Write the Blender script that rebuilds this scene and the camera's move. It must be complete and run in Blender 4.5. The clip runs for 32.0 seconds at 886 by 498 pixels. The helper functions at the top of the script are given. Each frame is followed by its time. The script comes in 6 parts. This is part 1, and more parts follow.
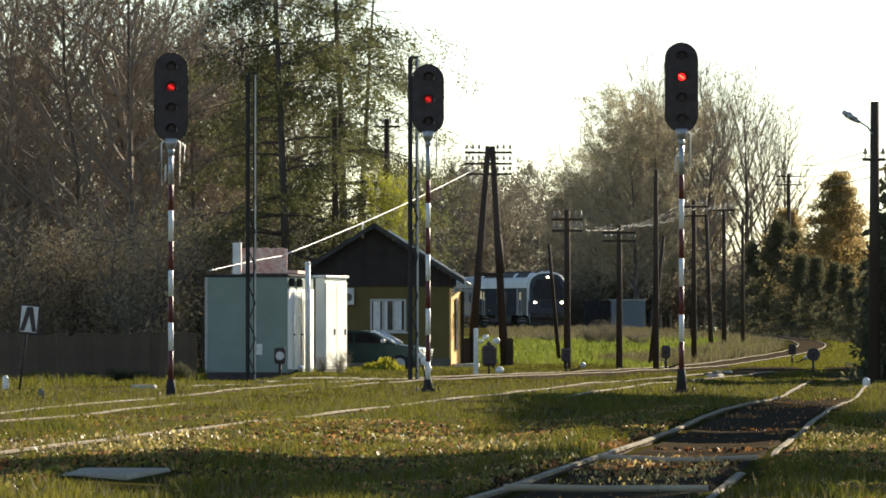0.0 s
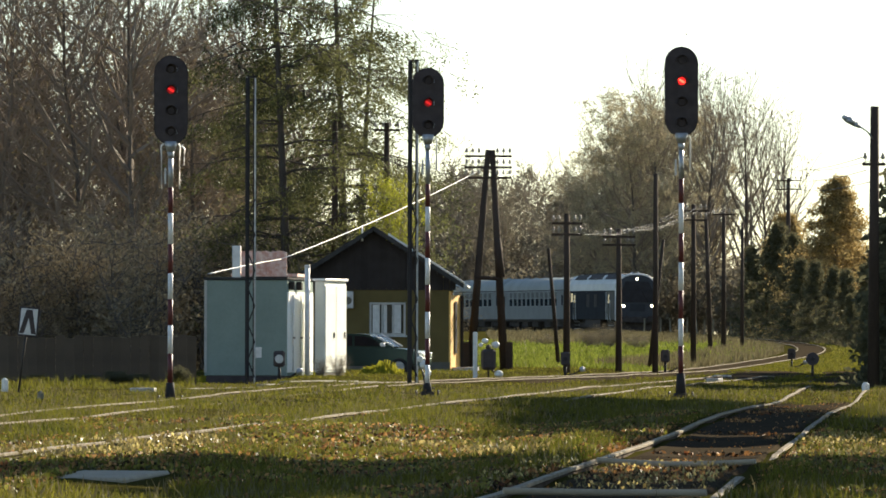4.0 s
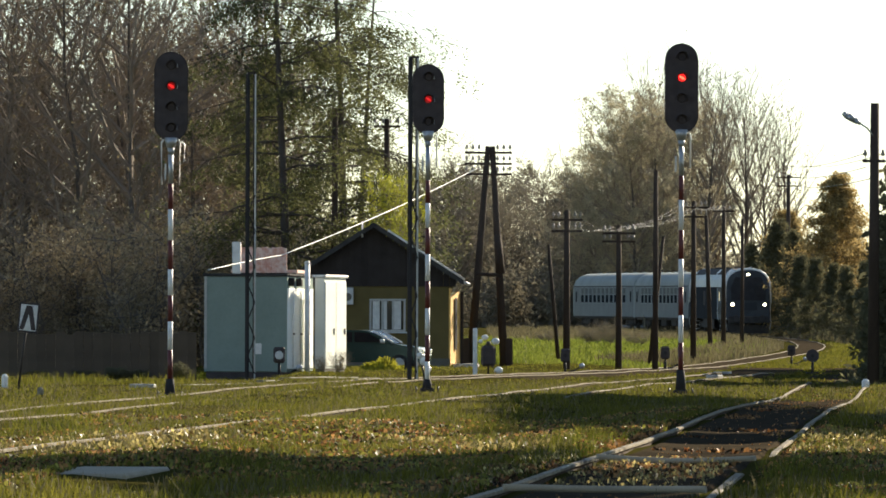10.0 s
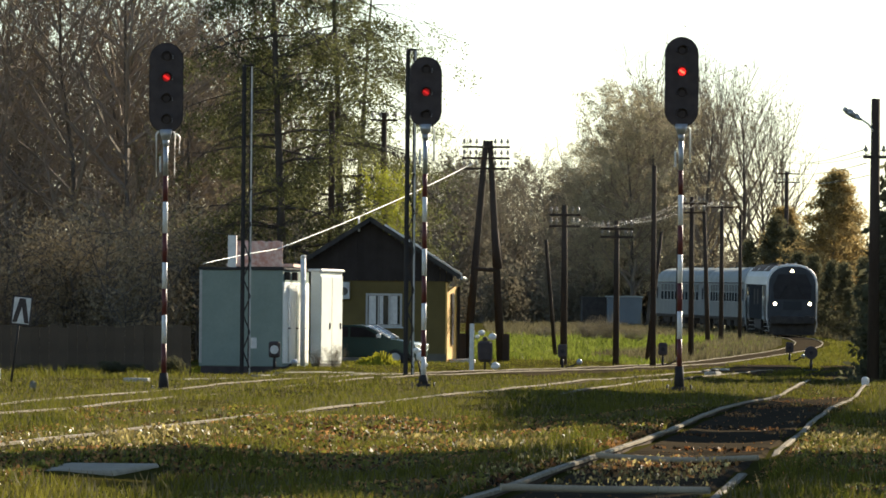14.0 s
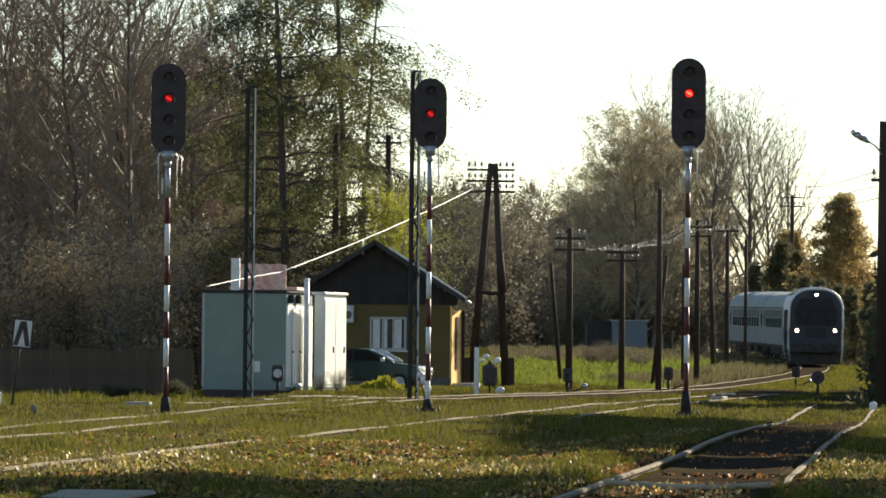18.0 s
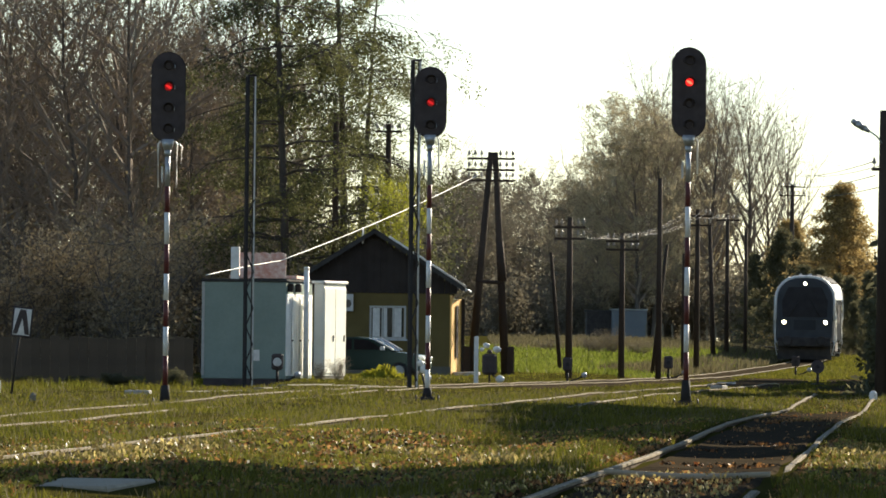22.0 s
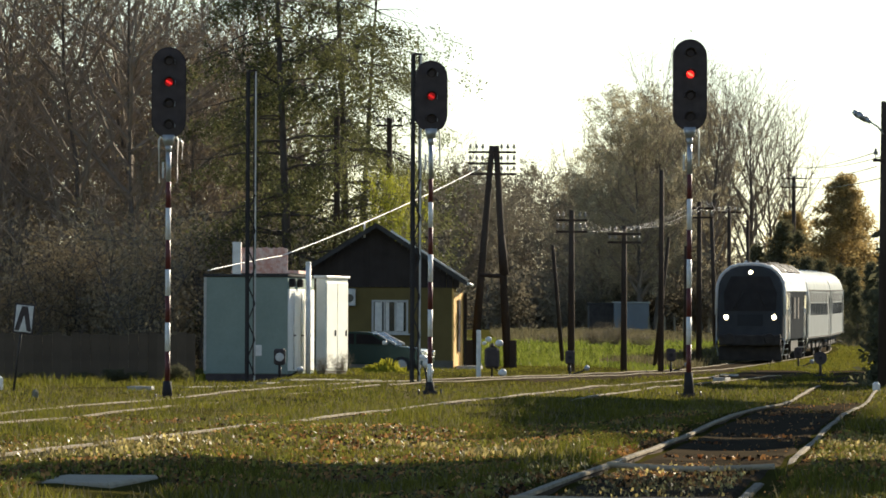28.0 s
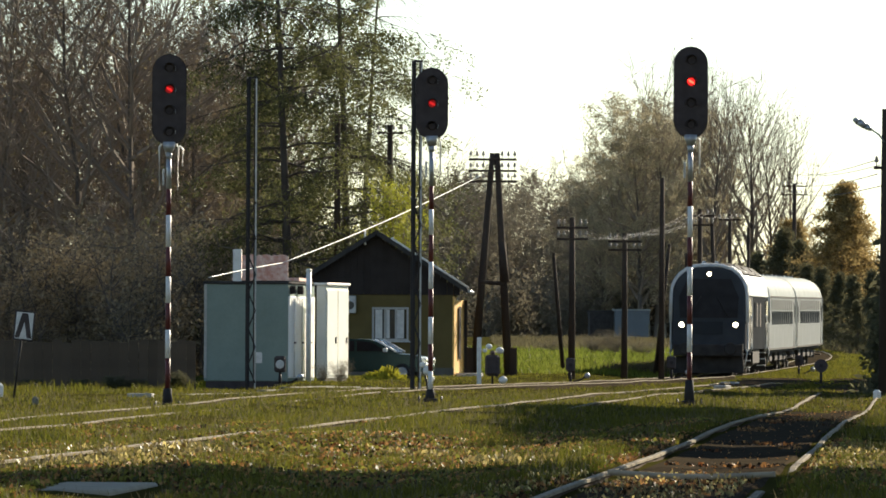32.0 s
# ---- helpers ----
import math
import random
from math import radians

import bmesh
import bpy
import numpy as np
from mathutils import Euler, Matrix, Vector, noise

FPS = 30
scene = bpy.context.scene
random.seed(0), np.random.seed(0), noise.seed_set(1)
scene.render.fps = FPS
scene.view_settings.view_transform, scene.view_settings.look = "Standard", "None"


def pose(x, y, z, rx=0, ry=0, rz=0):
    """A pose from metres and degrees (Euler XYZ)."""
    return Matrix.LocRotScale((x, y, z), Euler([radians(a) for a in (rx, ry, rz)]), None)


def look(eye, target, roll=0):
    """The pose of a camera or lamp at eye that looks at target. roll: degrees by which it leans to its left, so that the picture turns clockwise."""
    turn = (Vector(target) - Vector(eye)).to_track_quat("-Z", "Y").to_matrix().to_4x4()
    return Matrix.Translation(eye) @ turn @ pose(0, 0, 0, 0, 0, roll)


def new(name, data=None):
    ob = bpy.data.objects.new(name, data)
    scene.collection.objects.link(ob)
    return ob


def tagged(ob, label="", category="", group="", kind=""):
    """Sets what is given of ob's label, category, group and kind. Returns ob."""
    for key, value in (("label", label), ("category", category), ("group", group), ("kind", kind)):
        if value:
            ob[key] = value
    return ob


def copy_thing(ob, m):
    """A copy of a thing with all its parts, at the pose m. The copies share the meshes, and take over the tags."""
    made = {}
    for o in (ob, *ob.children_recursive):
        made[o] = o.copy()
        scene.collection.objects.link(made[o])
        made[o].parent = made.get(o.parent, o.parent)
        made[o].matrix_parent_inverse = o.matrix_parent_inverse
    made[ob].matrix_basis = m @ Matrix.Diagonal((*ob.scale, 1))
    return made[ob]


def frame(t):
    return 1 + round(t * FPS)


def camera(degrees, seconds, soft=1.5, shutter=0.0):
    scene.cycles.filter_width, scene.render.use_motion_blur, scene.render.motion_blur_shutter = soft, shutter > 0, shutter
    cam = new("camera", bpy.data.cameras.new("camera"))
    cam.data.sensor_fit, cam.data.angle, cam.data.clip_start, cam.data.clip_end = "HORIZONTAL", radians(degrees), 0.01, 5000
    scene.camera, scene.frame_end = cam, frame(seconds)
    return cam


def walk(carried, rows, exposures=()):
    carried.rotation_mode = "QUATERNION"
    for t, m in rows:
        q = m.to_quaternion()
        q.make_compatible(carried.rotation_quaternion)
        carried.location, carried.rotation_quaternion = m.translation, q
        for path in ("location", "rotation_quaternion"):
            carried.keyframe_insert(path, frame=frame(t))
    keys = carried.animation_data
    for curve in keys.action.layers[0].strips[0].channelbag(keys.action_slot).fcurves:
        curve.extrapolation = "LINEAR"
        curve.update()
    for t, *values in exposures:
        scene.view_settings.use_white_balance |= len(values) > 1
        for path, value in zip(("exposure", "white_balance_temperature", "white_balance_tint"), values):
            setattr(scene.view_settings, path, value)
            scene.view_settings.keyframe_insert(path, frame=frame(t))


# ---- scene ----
cam = camera(6.9024, 32.0, soft=1.7)


def view(ahead, yaw, pitch, roll):
    """The hand-held camera near the track: metres forward, degrees to the right, up, and of roll."""
    eye = Vector((0, ahead, 1.2))
    a, p = radians(yaw), radians(pitch)
    return look(eye, eye + 100 * Vector((math.sin(a) * math.cos(p), math.cos(a) * math.cos(p), math.sin(p))), roll)


walk(cam, [
    (0, view(0.000, 0.0000, 0.7005, 0.001)),
    (0.5, view(0.000, 0.0010, 0.7040, 0.017)),
    (1, view(0.000, 0.0021, 0.7076, 0.011)),
    (1.5, view(0.000, 0.0015, 0.7109, 0.054)),
    (2, view(0.000, 0.0025, 0.7129, 0.062)),
    (2.5, view(0.000, 0.0024, 0.7158, 0.094)),
    (3, view(0.000, 0.0028, 0.7188, 0.171)),
    (3.5, view(0.000, 0.0034, 0.7237, 0.139)),
    (5.5, view(0.000, 0.0006, 0.7437, 0.174)),
    (6, view(0.000, 0.0001, 0.7515, 0.166)),
    (6.5, view(0.000, -0.0021, 0.7591, 0.194)),
    (7, view(0.000, -0.0017, 0.7624, 0.223)),
    (7.5, view(0.000, -0.0021, 0.7596, 0.191)),
    (8, view(0.000, -0.0010, 0.7486, 0.198)),
    (8.5, view(0.000, -0.0005, 0.7382, 0.216)),
    (9, view(0.000, 0.0012, 0.7256, 0.161)),
    (9.5, view(0.000, 0.0028, 0.7147, 0.159)),
    (10, view(0.000, 0.0028, 0.7004, 0.199)),
    (10.5, view(0.000, 0.0023, 0.6877, 0.235)),
    (11, view(0.000, -0.0010, 0.6807, 0.260)),
    (11.5, view(0.057, 0.0044, 0.6737, 0.315)),
    (12, view(0.215, 0.0150, 0.6676, 0.344)),
    (12.5, view(0.454, 0.0244, 0.6588, 0.364)),
    (13, view(0.753, 0.0330, 0.6518, 0.432)),
    (13.5, view(1.092, 0.0335, 0.6525, 0.439)),
    (14, view(1.452, 0.0269, 0.6627, 0.488)),
    (14.5, view(1.812, 0.0185, 0.6785, 0.501)),
    (16.5, view(2.847, -0.0091, 0.7694, 0.554)),
    (17, view(2.904, -0.0144, 0.8029, 0.587)),
    (17.5, view(2.917, -0.0119, 0.8266, 0.569)),
    (18, view(2.930, -0.0105, 0.8483, 0.574)),
    (18.5, view(2.944, -0.0092, 0.8611, 0.604)),
    (19, view(2.957, -0.0083, 0.8628, 0.651)),
    (19.5, view(2.970, -0.0087, 0.8609, 0.640)),
    (20, view(2.983, -0.0079, 0.8485, 0.628)),
    (20.5, view(2.996, -0.0081, 0.8289, 0.625)),
    (21, view(3.010, -0.0107, 0.8049, 0.690)),
    (21.5, view(3.023, -0.0104, 0.7848, 0.675)),
    (22, view(3.036, -0.0089, 0.7613, 0.640)),
    (22.5, view(3.049, -0.0123, 0.7394, 0.662)),
    (23, view(3.062, -0.0061, 0.7149, 0.620)),
    (23.5, view(3.076, -0.0129, 0.6979, 0.542)),
    (24, view(3.089, -0.0162, 0.6981, 0.397)),
    (24.5, view(3.102, -0.0182, 0.7054, 0.397)),
    (25, view(3.115, -0.0192, 0.7135, 0.360)),
    (25.5, view(3.128, -0.0192, 0.7134, 0.380)),
    (27.5, view(3.181, -0.0203, 0.7137, 0.294)),
    (28, view(3.194, -0.0218, 0.7140, 0.263)),
    (28.5, view(3.208, -0.0248, 0.7146, 0.247)),
    (29, view(3.221, -0.0190, 0.7152, 0.258)),
    (29.5, view(3.234, -0.0190, 0.7316, 0.231)),
    (30, view(3.247, -0.0190, 0.7507, 0.237)),
    (30.5, view(3.260, -0.0185, 0.7673, 0.241)),
    (31, view(3.274, -0.0220, 0.7767, 0.232)),
    (31.5, view(3.287, -0.0237, 0.7758, 0.287)),
    (32, view(3.300, -0.0263, 0.7714, 0.307)),
], exposures=((0.0, 1.42), (6.0, 1.4), (13.0, 1.31), (20.0, 1.26), (32.0, 1.2)))
# ---- sky, sun ----
SUN_AZ, SUN_EL = radians(32), radians(24)
world = bpy.data.worlds.new("world")
scene.world = world
world.use_nodes = True
wn = world.node_tree.nodes
sky = wn.new("ShaderNodeTexSky")
sky.sky_type, sky.sun_disc = "NISHITA", False
sky.sun_elevation, sky.sun_rotation = SUN_EL, SUN_AZ
sky.air_density, sky.dust_density, sky.ozone_density = 0.9, 0.0, 1.0
wn["Background"].inputs["Strength"].default_value = 0.064
world.node_tree.links.new(sky.outputs["Color"], wn["Background"].inputs["Color"])
sun = new("sun", bpy.data.lights.new("sun", "SUN"))
sun.data.energy, sun.data.angle, sun.data.color = 5.0, radians(0.6), (1.0, 0.88, 0.68)
sun_from = Vector((math.sin(SUN_AZ) * math.cos(SUN_EL), math.cos(SUN_AZ) * math.cos(SUN_EL), math.sin(SUN_EL)))
sun.matrix_world = look(sun_from * 200, (0, 0, 0))


# ---- materials ----
def mat(name, a, b=None, scale=6.0, rough=0.7, metal=0.0, bump=0.0, fine=60.0, per_object=0.0, translucent=0.0, spec=0.5, stretch=(1, 1, 1)):
    """Two base colours mixed by noise at two scales, with relief; leaves let light through."""
    m = bpy.data.materials.new(name)
    m.use_nodes = True
    nt = m.node_tree
    n, l = nt.nodes, nt.links
    bsdf = n["Principled BSDF"]
    b = b or tuple(c * 0.75 for c in a)
    co = n.new("ShaderNodeTexCoord")
    mp = n.new("ShaderNodeMapping")
    mp.inputs["Scale"].default_value = stretch
    l.new(co.outputs["Object"], mp.inputs["Vector"])
    big, small = n.new("ShaderNodeTexNoise"), n.new("ShaderNodeTexNoise")
    for node, s in ((big, scale), (small, fine)):
        node.inputs["Scale"].default_value = s
        node.inputs["Detail"].default_value = 4
        l.new(mp.outputs["Vector"], node.inputs["Vector"])
    add = n.new("ShaderNodeMath")
    add.operation = "MULTIPLY_ADD"
    l.new(small.outputs["Fac"], add.inputs[0])
    add.inputs[1].default_value = 0.5
    l.new(big.outputs["Fac"], add.inputs[2])
    ramp = n.new("ShaderNodeValToRGB")
    ramp.color_ramp.elements[0].position, ramp.color_ramp.elements[1].position = 0.55, 0.95
    ramp.color_ramp.elements[0].color, ramp.color_ramp.elements[1].color = (*a, 1), (*b, 1)
    l.new(add.outputs[0], ramp.inputs["Fac"])
    colour = ramp.outputs["Color"]
    if per_object:
        info = n.new("ShaderNodeObjectInfo") if per_object > 0 else n.new("ShaderNodeNewGeometry")
        hsv = n.new("ShaderNodeHueSaturation")
        mr = n.new("ShaderNodeMapRange")
        mr.inputs["To Min"].default_value, mr.inputs["To Max"].default_value = 1 - abs(per_object), 1 + abs(per_object)
        l.new(info.outputs["Random" if per_object > 0 else "Random Per Island"], mr.inputs["Value"])
        l.new(mr.outputs["Result"], hsv.inputs["Value"])
        l.new(colour, hsv.inputs["Color"])
        colour = hsv.outputs["Color"]
    l.new(colour, bsdf.inputs["Base Color"])
    bsdf.inputs["Roughness"].default_value, bsdf.inputs["Metallic"].default_value = rough, metal
    bsdf.inputs["Specular IOR Level"].default_value = spec
    if bump:
        bp = n.new("ShaderNodeBump")
        bp.inputs["Strength"].default_value, bp.inputs["Distance"].default_value = bump, 0.02
        l.new(add.outputs[0], bp.inputs["Height"])
        l.new(bp.outputs["Normal"], bsdf.inputs["Normal"])
    if translucent:
        tr, mix = n.new("ShaderNodeBsdfTranslucent"), n.new("ShaderNodeMixShader")
        l.new(colour, tr.inputs["Color"])
        mix.inputs["Fac"].default_value = translucent
        l.new(bsdf.outputs[0], mix.inputs[1])
        l.new(tr.outputs[0], mix.inputs[2])
        l.new(mix.outputs[0], n["Material Output"].inputs["Surface"])
    return m


def glow(name, colour, strength):
    m = mat(name, colour, colour)
    p = m.node_tree.nodes["Principled BSDF"]
    p.inputs["Emission Color"].default_value, p.inputs["Emission Strength"].default_value = (*colour, 1), strength
    return m


M = dict(
    soil=mat("soil", (0.0391, 0.0391, 0.0092), (0.0529, 0.04485, 0.0138), 0.35, 0.95, bump=0.6, fine=9, spec=0),
    ballast=mat("ballast", (0.0338, 0.0273, 0.0195), (0.065, 0.0507, 0.0325), 2.0, 0.95, bump=0.35, fine=22, spec=0),
    blade=mat("blade", (0.066, 0.075, 0.010), (0.136, 0.121, 0.021), 0.5, 0.6, fine=3, per_object=-0.45, translucent=0.5, spec=0.05),
    drygrass=mat("drygrass", (0.096, 0.084, 0.04275), (0.152, 0.1302, 0.07125), 0.6, 0.7, fine=4, per_object=-0.35, translucent=0.35, spec=0.05),
    dock=mat("dock", (0.09, 0.058, 0.017), (0.42, 0.34, 0.13), 0.9, 0.5, fine=8, per_object=-0.7, translucent=0.4, spec=0.3),
    tuft=mat("tuft", (0.19, 0.195, 0.015), (0.28, 0.26, 0.03), 0.9, 0.6, fine=8, per_object=-0.4, translucent=0.4, spec=0.1),
    deadleaf=mat("deadleaf", (0.028, 0.019, 0.011), (0.06, 0.04, 0.02), 0.9, 0.8, fine=8, per_object=-0.4, spec=0.05),
    weed=mat("weed", (0.0605, 0.0682, 0.0104), (0.231, 0.209, 0.039), 0.9, 0.6, fine=6, per_object=-0.6, translucent=0.35, spec=0.2),
    fallen=mat("fallen", (0.099, 0.03374, 0.01116), (0.4356, 0.232, 0.0837), 0.9, 0.6, fine=5, per_object=-0.65, translucent=0.3, spec=0.2),
    rail=mat("rail", (0.20, 0.14, 0.10), (0.30, 0.23, 0.17), 3, 0.42, 0.55, fine=30),
    railhead=mat("railhead", (0.15, 0.122, 0.082), (0.25, 0.208, 0.145), 3, 0.75, 0.0, fine=30, spec=0.05),
    lensblack=mat("lensblack", (0.0336, 0.0308, 0.0308), (0.0448, 0.042, 0.042), 3, 0.75, spec=0.05),
    coachglass=mat("coachglass", (0.02, 0.023, 0.027), (0.03, 0.033, 0.037), 3, 0.8, spec=0.0),
    porcelain=mat("porcelain", (0.30, 0.27, 0.23), (0.22, 0.2, 0.17), 9, 0.4),
    meadow=mat("meadow", (0.12, 0.1558, 0.0195), (0.18, 0.1968, 0.039), 0.3, 0.6, fine=2, per_object=-0.35, translucent=0.4, spec=0.03),
    dirtyconcrete=mat("dirtyconcrete", (0.24, 0.225, 0.17), (0.15, 0.14, 0.10), 3, 0.9, bump=0.4, spec=0.1),
    concrete=mat("concrete", (0.42, 0.41, 0.38), (0.30, 0.29, 0.27), 3, 0.85, bump=0.4, spec=0.15),
    black=mat("black", (0.05376, 0.04312, 0.04116), (0.07616, 0.06076, 0.0588), 5, 0.75, spec=0.2),
    blackmetal=mat("blackmetal", (0.028, 0.0252, 0.0238), (0.049, 0.042, 0.0392), 5, 0.5, spec=0.12),
    greymetal=mat("greymetal", (0.42, 0.44, 0.45), (0.33, 0.34, 0.35), 7, 0.42, 0.6),
    whitepaint=mat("whitepaint", (0.78, 0.77, 0.74), (0.62, 0.61, 0.58), 6, 0.5),
    redpaint=mat("redpaint", (0.12, 0.02, 0.018), (0.085, 0.016, 0.015), 6, 0.55),
    glassdark=mat("glassdark", (0.01, 0.011, 0.013), (0.015, 0.016, 0.018), 3, 0.15, spec=0.25),
    woodpole=mat("woodpole", (0.04568, 0.03308, 0.0252), (0.08153, 0.05985, 0.04568), 3, 0.85, bump=0.5, stretch=(1, 1, 0.15), spec=0.06),
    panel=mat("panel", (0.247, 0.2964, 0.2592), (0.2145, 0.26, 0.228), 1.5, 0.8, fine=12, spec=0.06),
    creampanel=mat("creampanel", (0.86, 0.85, 0.75), (0.78, 0.77, 0.66), 1.5, 0.55, fine=14),
    # near-white that carries the sunlight on the container's side
    sunlitpanel=mat("sunlitpanel", (0.90, 0.90, 0.87), (0.82, 0.82, 0.79), 2, 0.5, fine=14),
    rooffelt=mat("rooffelt", (0.045, 0.043, 0.042), (0.07, 0.066, 0.062), 2, 0.9, bump=0.4, spec=0.05),
    # rust red, paled so that sheets turned from the sun look sunlit
    rust=mat("rust", (0.62, 0.28, 0.21), (0.82, 0.62, 0.54), 5, 0.7, fine=18),
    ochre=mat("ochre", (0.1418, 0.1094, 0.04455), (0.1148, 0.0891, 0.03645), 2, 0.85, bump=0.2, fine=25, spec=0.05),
    # ochre raised far above the wall's to carry the sunlight
    sunlitochre=mat("sunlitochre", (0.80, 0.46, 0.12), (0.70, 0.40, 0.10), 3, 0.6),
    plinth=mat("plinth", (0.144, 0.1344, 0.1104), (0.108, 0.0996, 0.084), 3, 0.9, bump=0.4, spec=0.1),
    darkboard=mat("darkboard", (0.0364, 0.0299, 0.0273), (0.0494, 0.0416, 0.0377), 2, 0.85, fine=20, per_object=0.08, spec=0.04),
    greyframe=mat("greyframe", (0.45, 0.4375, 0.4), (0.35, 0.3375, 0.3125), 8, 0.7),
    netcurtain=mat("netcurtain", (0.6875, 0.675, 0.6375), (0.525, 0.5125, 0.4875), 8, 0.9),
    curtain=mat("curtain", (0.70, 0.69, 0.66), (0.55, 0.55, 0.53), 8, 0.9),
    carpaint=mat("carpaint", (0.018, 0.046, 0.04), (0.022, 0.052, 0.045), 2, 0.25, 0.3),
    rubber=mat("rubber", (0.012, 0.012, 0.012), (0.02, 0.02, 0.02), 9, 0.85),
    chrome=mat("chrome", (0.7, 0.7, 0.7), (0.6, 0.6, 0.6), 5, 0.2, 1.0),
    bark=mat("bark", (0.0935, 0.0803, 0.0682), (0.1595, 0.1386, 0.1188), 2.5, 0.9, bump=0.6, stretch=(1, 1, 0.3), spec=0.03),
    darkbark=mat("darkbark", (0.06, 0.051, 0.044), (0.10, 0.086, 0.075), 2.5, 0.9, bump=0.6, stretch=(1, 1, 0.3), spec=0.03),
    twig=mat("twig", (0.1771, 0.1431, 0.1112), (0.2834, 0.2338, 0.1839), 0.4, 0.85, fine=3, spec=0.06),
    needle=mat("needle", (0.058, 0.066, 0.03), (0.145, 0.145, 0.055), 0.55, 0.6, fine=2, per_object=-0.4, translucent=0.5, spec=0.1),
    leafolive=mat("leafolive", (0.1207, 0.1023, 0.06095), (0.1782, 0.1472, 0.0851), 0.3, 0.9, fine=2, per_object=-0.25, translucent=0.4, spec=0.05),
    leafbush=mat("leafbush", (0.2185, 0.1817, 0.1207), (0.3105, 0.2553, 0.161), 0.3, 0.95, fine=2, per_object=-0.2, translucent=0.14, spec=0.03),
    leafbrown=mat("leafbrown", (0.1454, 0.114, 0.0759), (0.2131, 0.1642, 0.1075), 0.3, 0.9, fine=2, per_object=-0.25, translucent=0.36, spec=0.05),
    leafwillow=mat("leafwillow", (0.3075, 0.2675, 0.1752), (0.4058, 0.3546, 0.2312), 0.3, 0.95, fine=2, per_object=-0.2, translucent=0.42, spec=0.04),
    # distance haze is mixed into this greyed leaf colour
    leafhaze=mat("leafhaze", (0.155, 0.138, 0.10), (0.2, 0.178, 0.13), 0.3, 0.95, fine=2, per_object=-0.15, translucent=0.38, spec=0.0),
    leafgold=mat("leafgold", (0.31, 0.2289, 0.09846), (0.3909, 0.2894, 0.1231), 0.3, 0.8, fine=2, per_object=-0.4, translucent=0.45, spec=0.05),
    leaflime=mat("leaflime", (0.24, 0.26, 0.02), (0.34, 0.34, 0.04), 0.3, 0.6, fine=2, per_object=-0.4, translucent=0.5),
    leafdark=mat("leafdark", (0.096, 0.0966, 0.05625), (0.156, 0.1428, 0.07875), 0.4, 0.9, fine=2, per_object=-0.2, translucent=0.4, spec=0.05),
    locodark=mat("locodark", (0.0512, 0.0544, 0.0592), (0.0704, 0.0736, 0.08), 1.5, 0.8, spec=0.04),
    cabbeige=mat("cabbeige", (0.15, 0.145, 0.128), (0.12, 0.115, 0.10), 0.9, 0.85, fine=12, spec=0.04),
    locogrey=mat("locogrey", (0.05, 0.053, 0.056), (0.04, 0.043, 0.046), 0.9, 0.9, fine=12, spec=0),
    locowhite=mat("locowhite", (0.56, 0.58, 0.57), (0.46, 0.48, 0.47), 0.9, 0.5, fine=12, spec=0.1),
    coachgrey=mat("coachgrey", (0.215, 0.23, 0.228), (0.18, 0.193, 0.192), 0.7, 0.65, fine=9, spec=0.04),
    coachpane=mat("coachpane", (0.13, 0.135, 0.13), (0.10, 0.105, 0.10), 3, 0.7, spec=0.1),
    roofgrey=mat("roofgrey", (0.31, 0.335, 0.322), (0.25, 0.272, 0.26), 0.6, 0.65, fine=8, spec=0.04),
    underframe=mat("underframe", (0.0384, 0.03456, 0.03264), (0.0672, 0.05952, 0.05376), 3, 0.85, spec=0.15),
    railrust=mat("railrust", (0.05, 0.034, 0.022), (0.085, 0.06, 0.038), 4, 0.85, fine=30, spec=0.03),
    slabgrey=mat("slabgrey", (0.3721, 0.3156, 0.226), (0.268, 0.2254, 0.1607), 2, 0.9, bump=0.4, spec=0.1),
    bluetarp=mat("bluetarp", (0.13, 0.1586, 0.1794), (0.1079, 0.13, 0.1495), 0.8, 0.6),
    fence=mat("fence", (0.085, 0.066, 0.05), (0.11, 0.085, 0.062), 2, 0.95, per_object=0.1, spec=0.02),
    red=glow("red", (1.0, 0.03, 0.015), 5.0),
    redring=glow("redring", (0.55, 0.012, 0.012), 0.10),
    redmid=glow("redmid", (0.8, 0.02, 0.018), 0.55),
    reddim=glow("reddim", (0.8, 0.02, 0.02), 0.4),
    beam=glow("beam", (1.0, 0.84, 0.55), 7.0),
)


# ---- building blocks ----
def box(bm, x0, y0, z0, x1, y1, z1, bevel=0.0):
    g = bmesh.ops.create_cube(bm, size=1.0)["verts"]
    for v in g:
        v.co = ((x0 + x1) / 2 + v.co.x * (x1 - x0), (y0 + y1) / 2 + v.co.y * (y1 - y0), (z0 + z1) / 2 + v.co.z * (z1 - z0))
    if bevel:
        edges = list({e for v in g for e in v.link_edges})
        bmesh.ops.bevel(bm, geom=edges, offset=bevel, segments=1, affect="EDGES")
    return bm


def tube(bm, p0, p1, r0, r1=None, n=8, caps=True):
    r1 = r0 if r1 is None else r1
    p0, p1 = Vector(p0), Vector(p1)
    q = (p1 - p0).to_track_quat("Z", "Y")
    rings = []
    for p, r in ((p0, r0), (p1, r1)):
        rings.append([bm.verts.new(p + q @ Vector((r * math.cos(2 * math.pi * i / n), r * math.sin(2 * math.pi * i / n), 0))) for i in range(n)])
    for i in range(n):
        f = bm.faces.new((rings[0][i], rings[0][(i + 1) % n], rings[1][(i + 1) % n], rings[1][i]))
        f.smooth = n > 5
    if caps:
        bm.faces.new(rings[0][::-1])
        bm.faces.new(rings[1])
    return bm


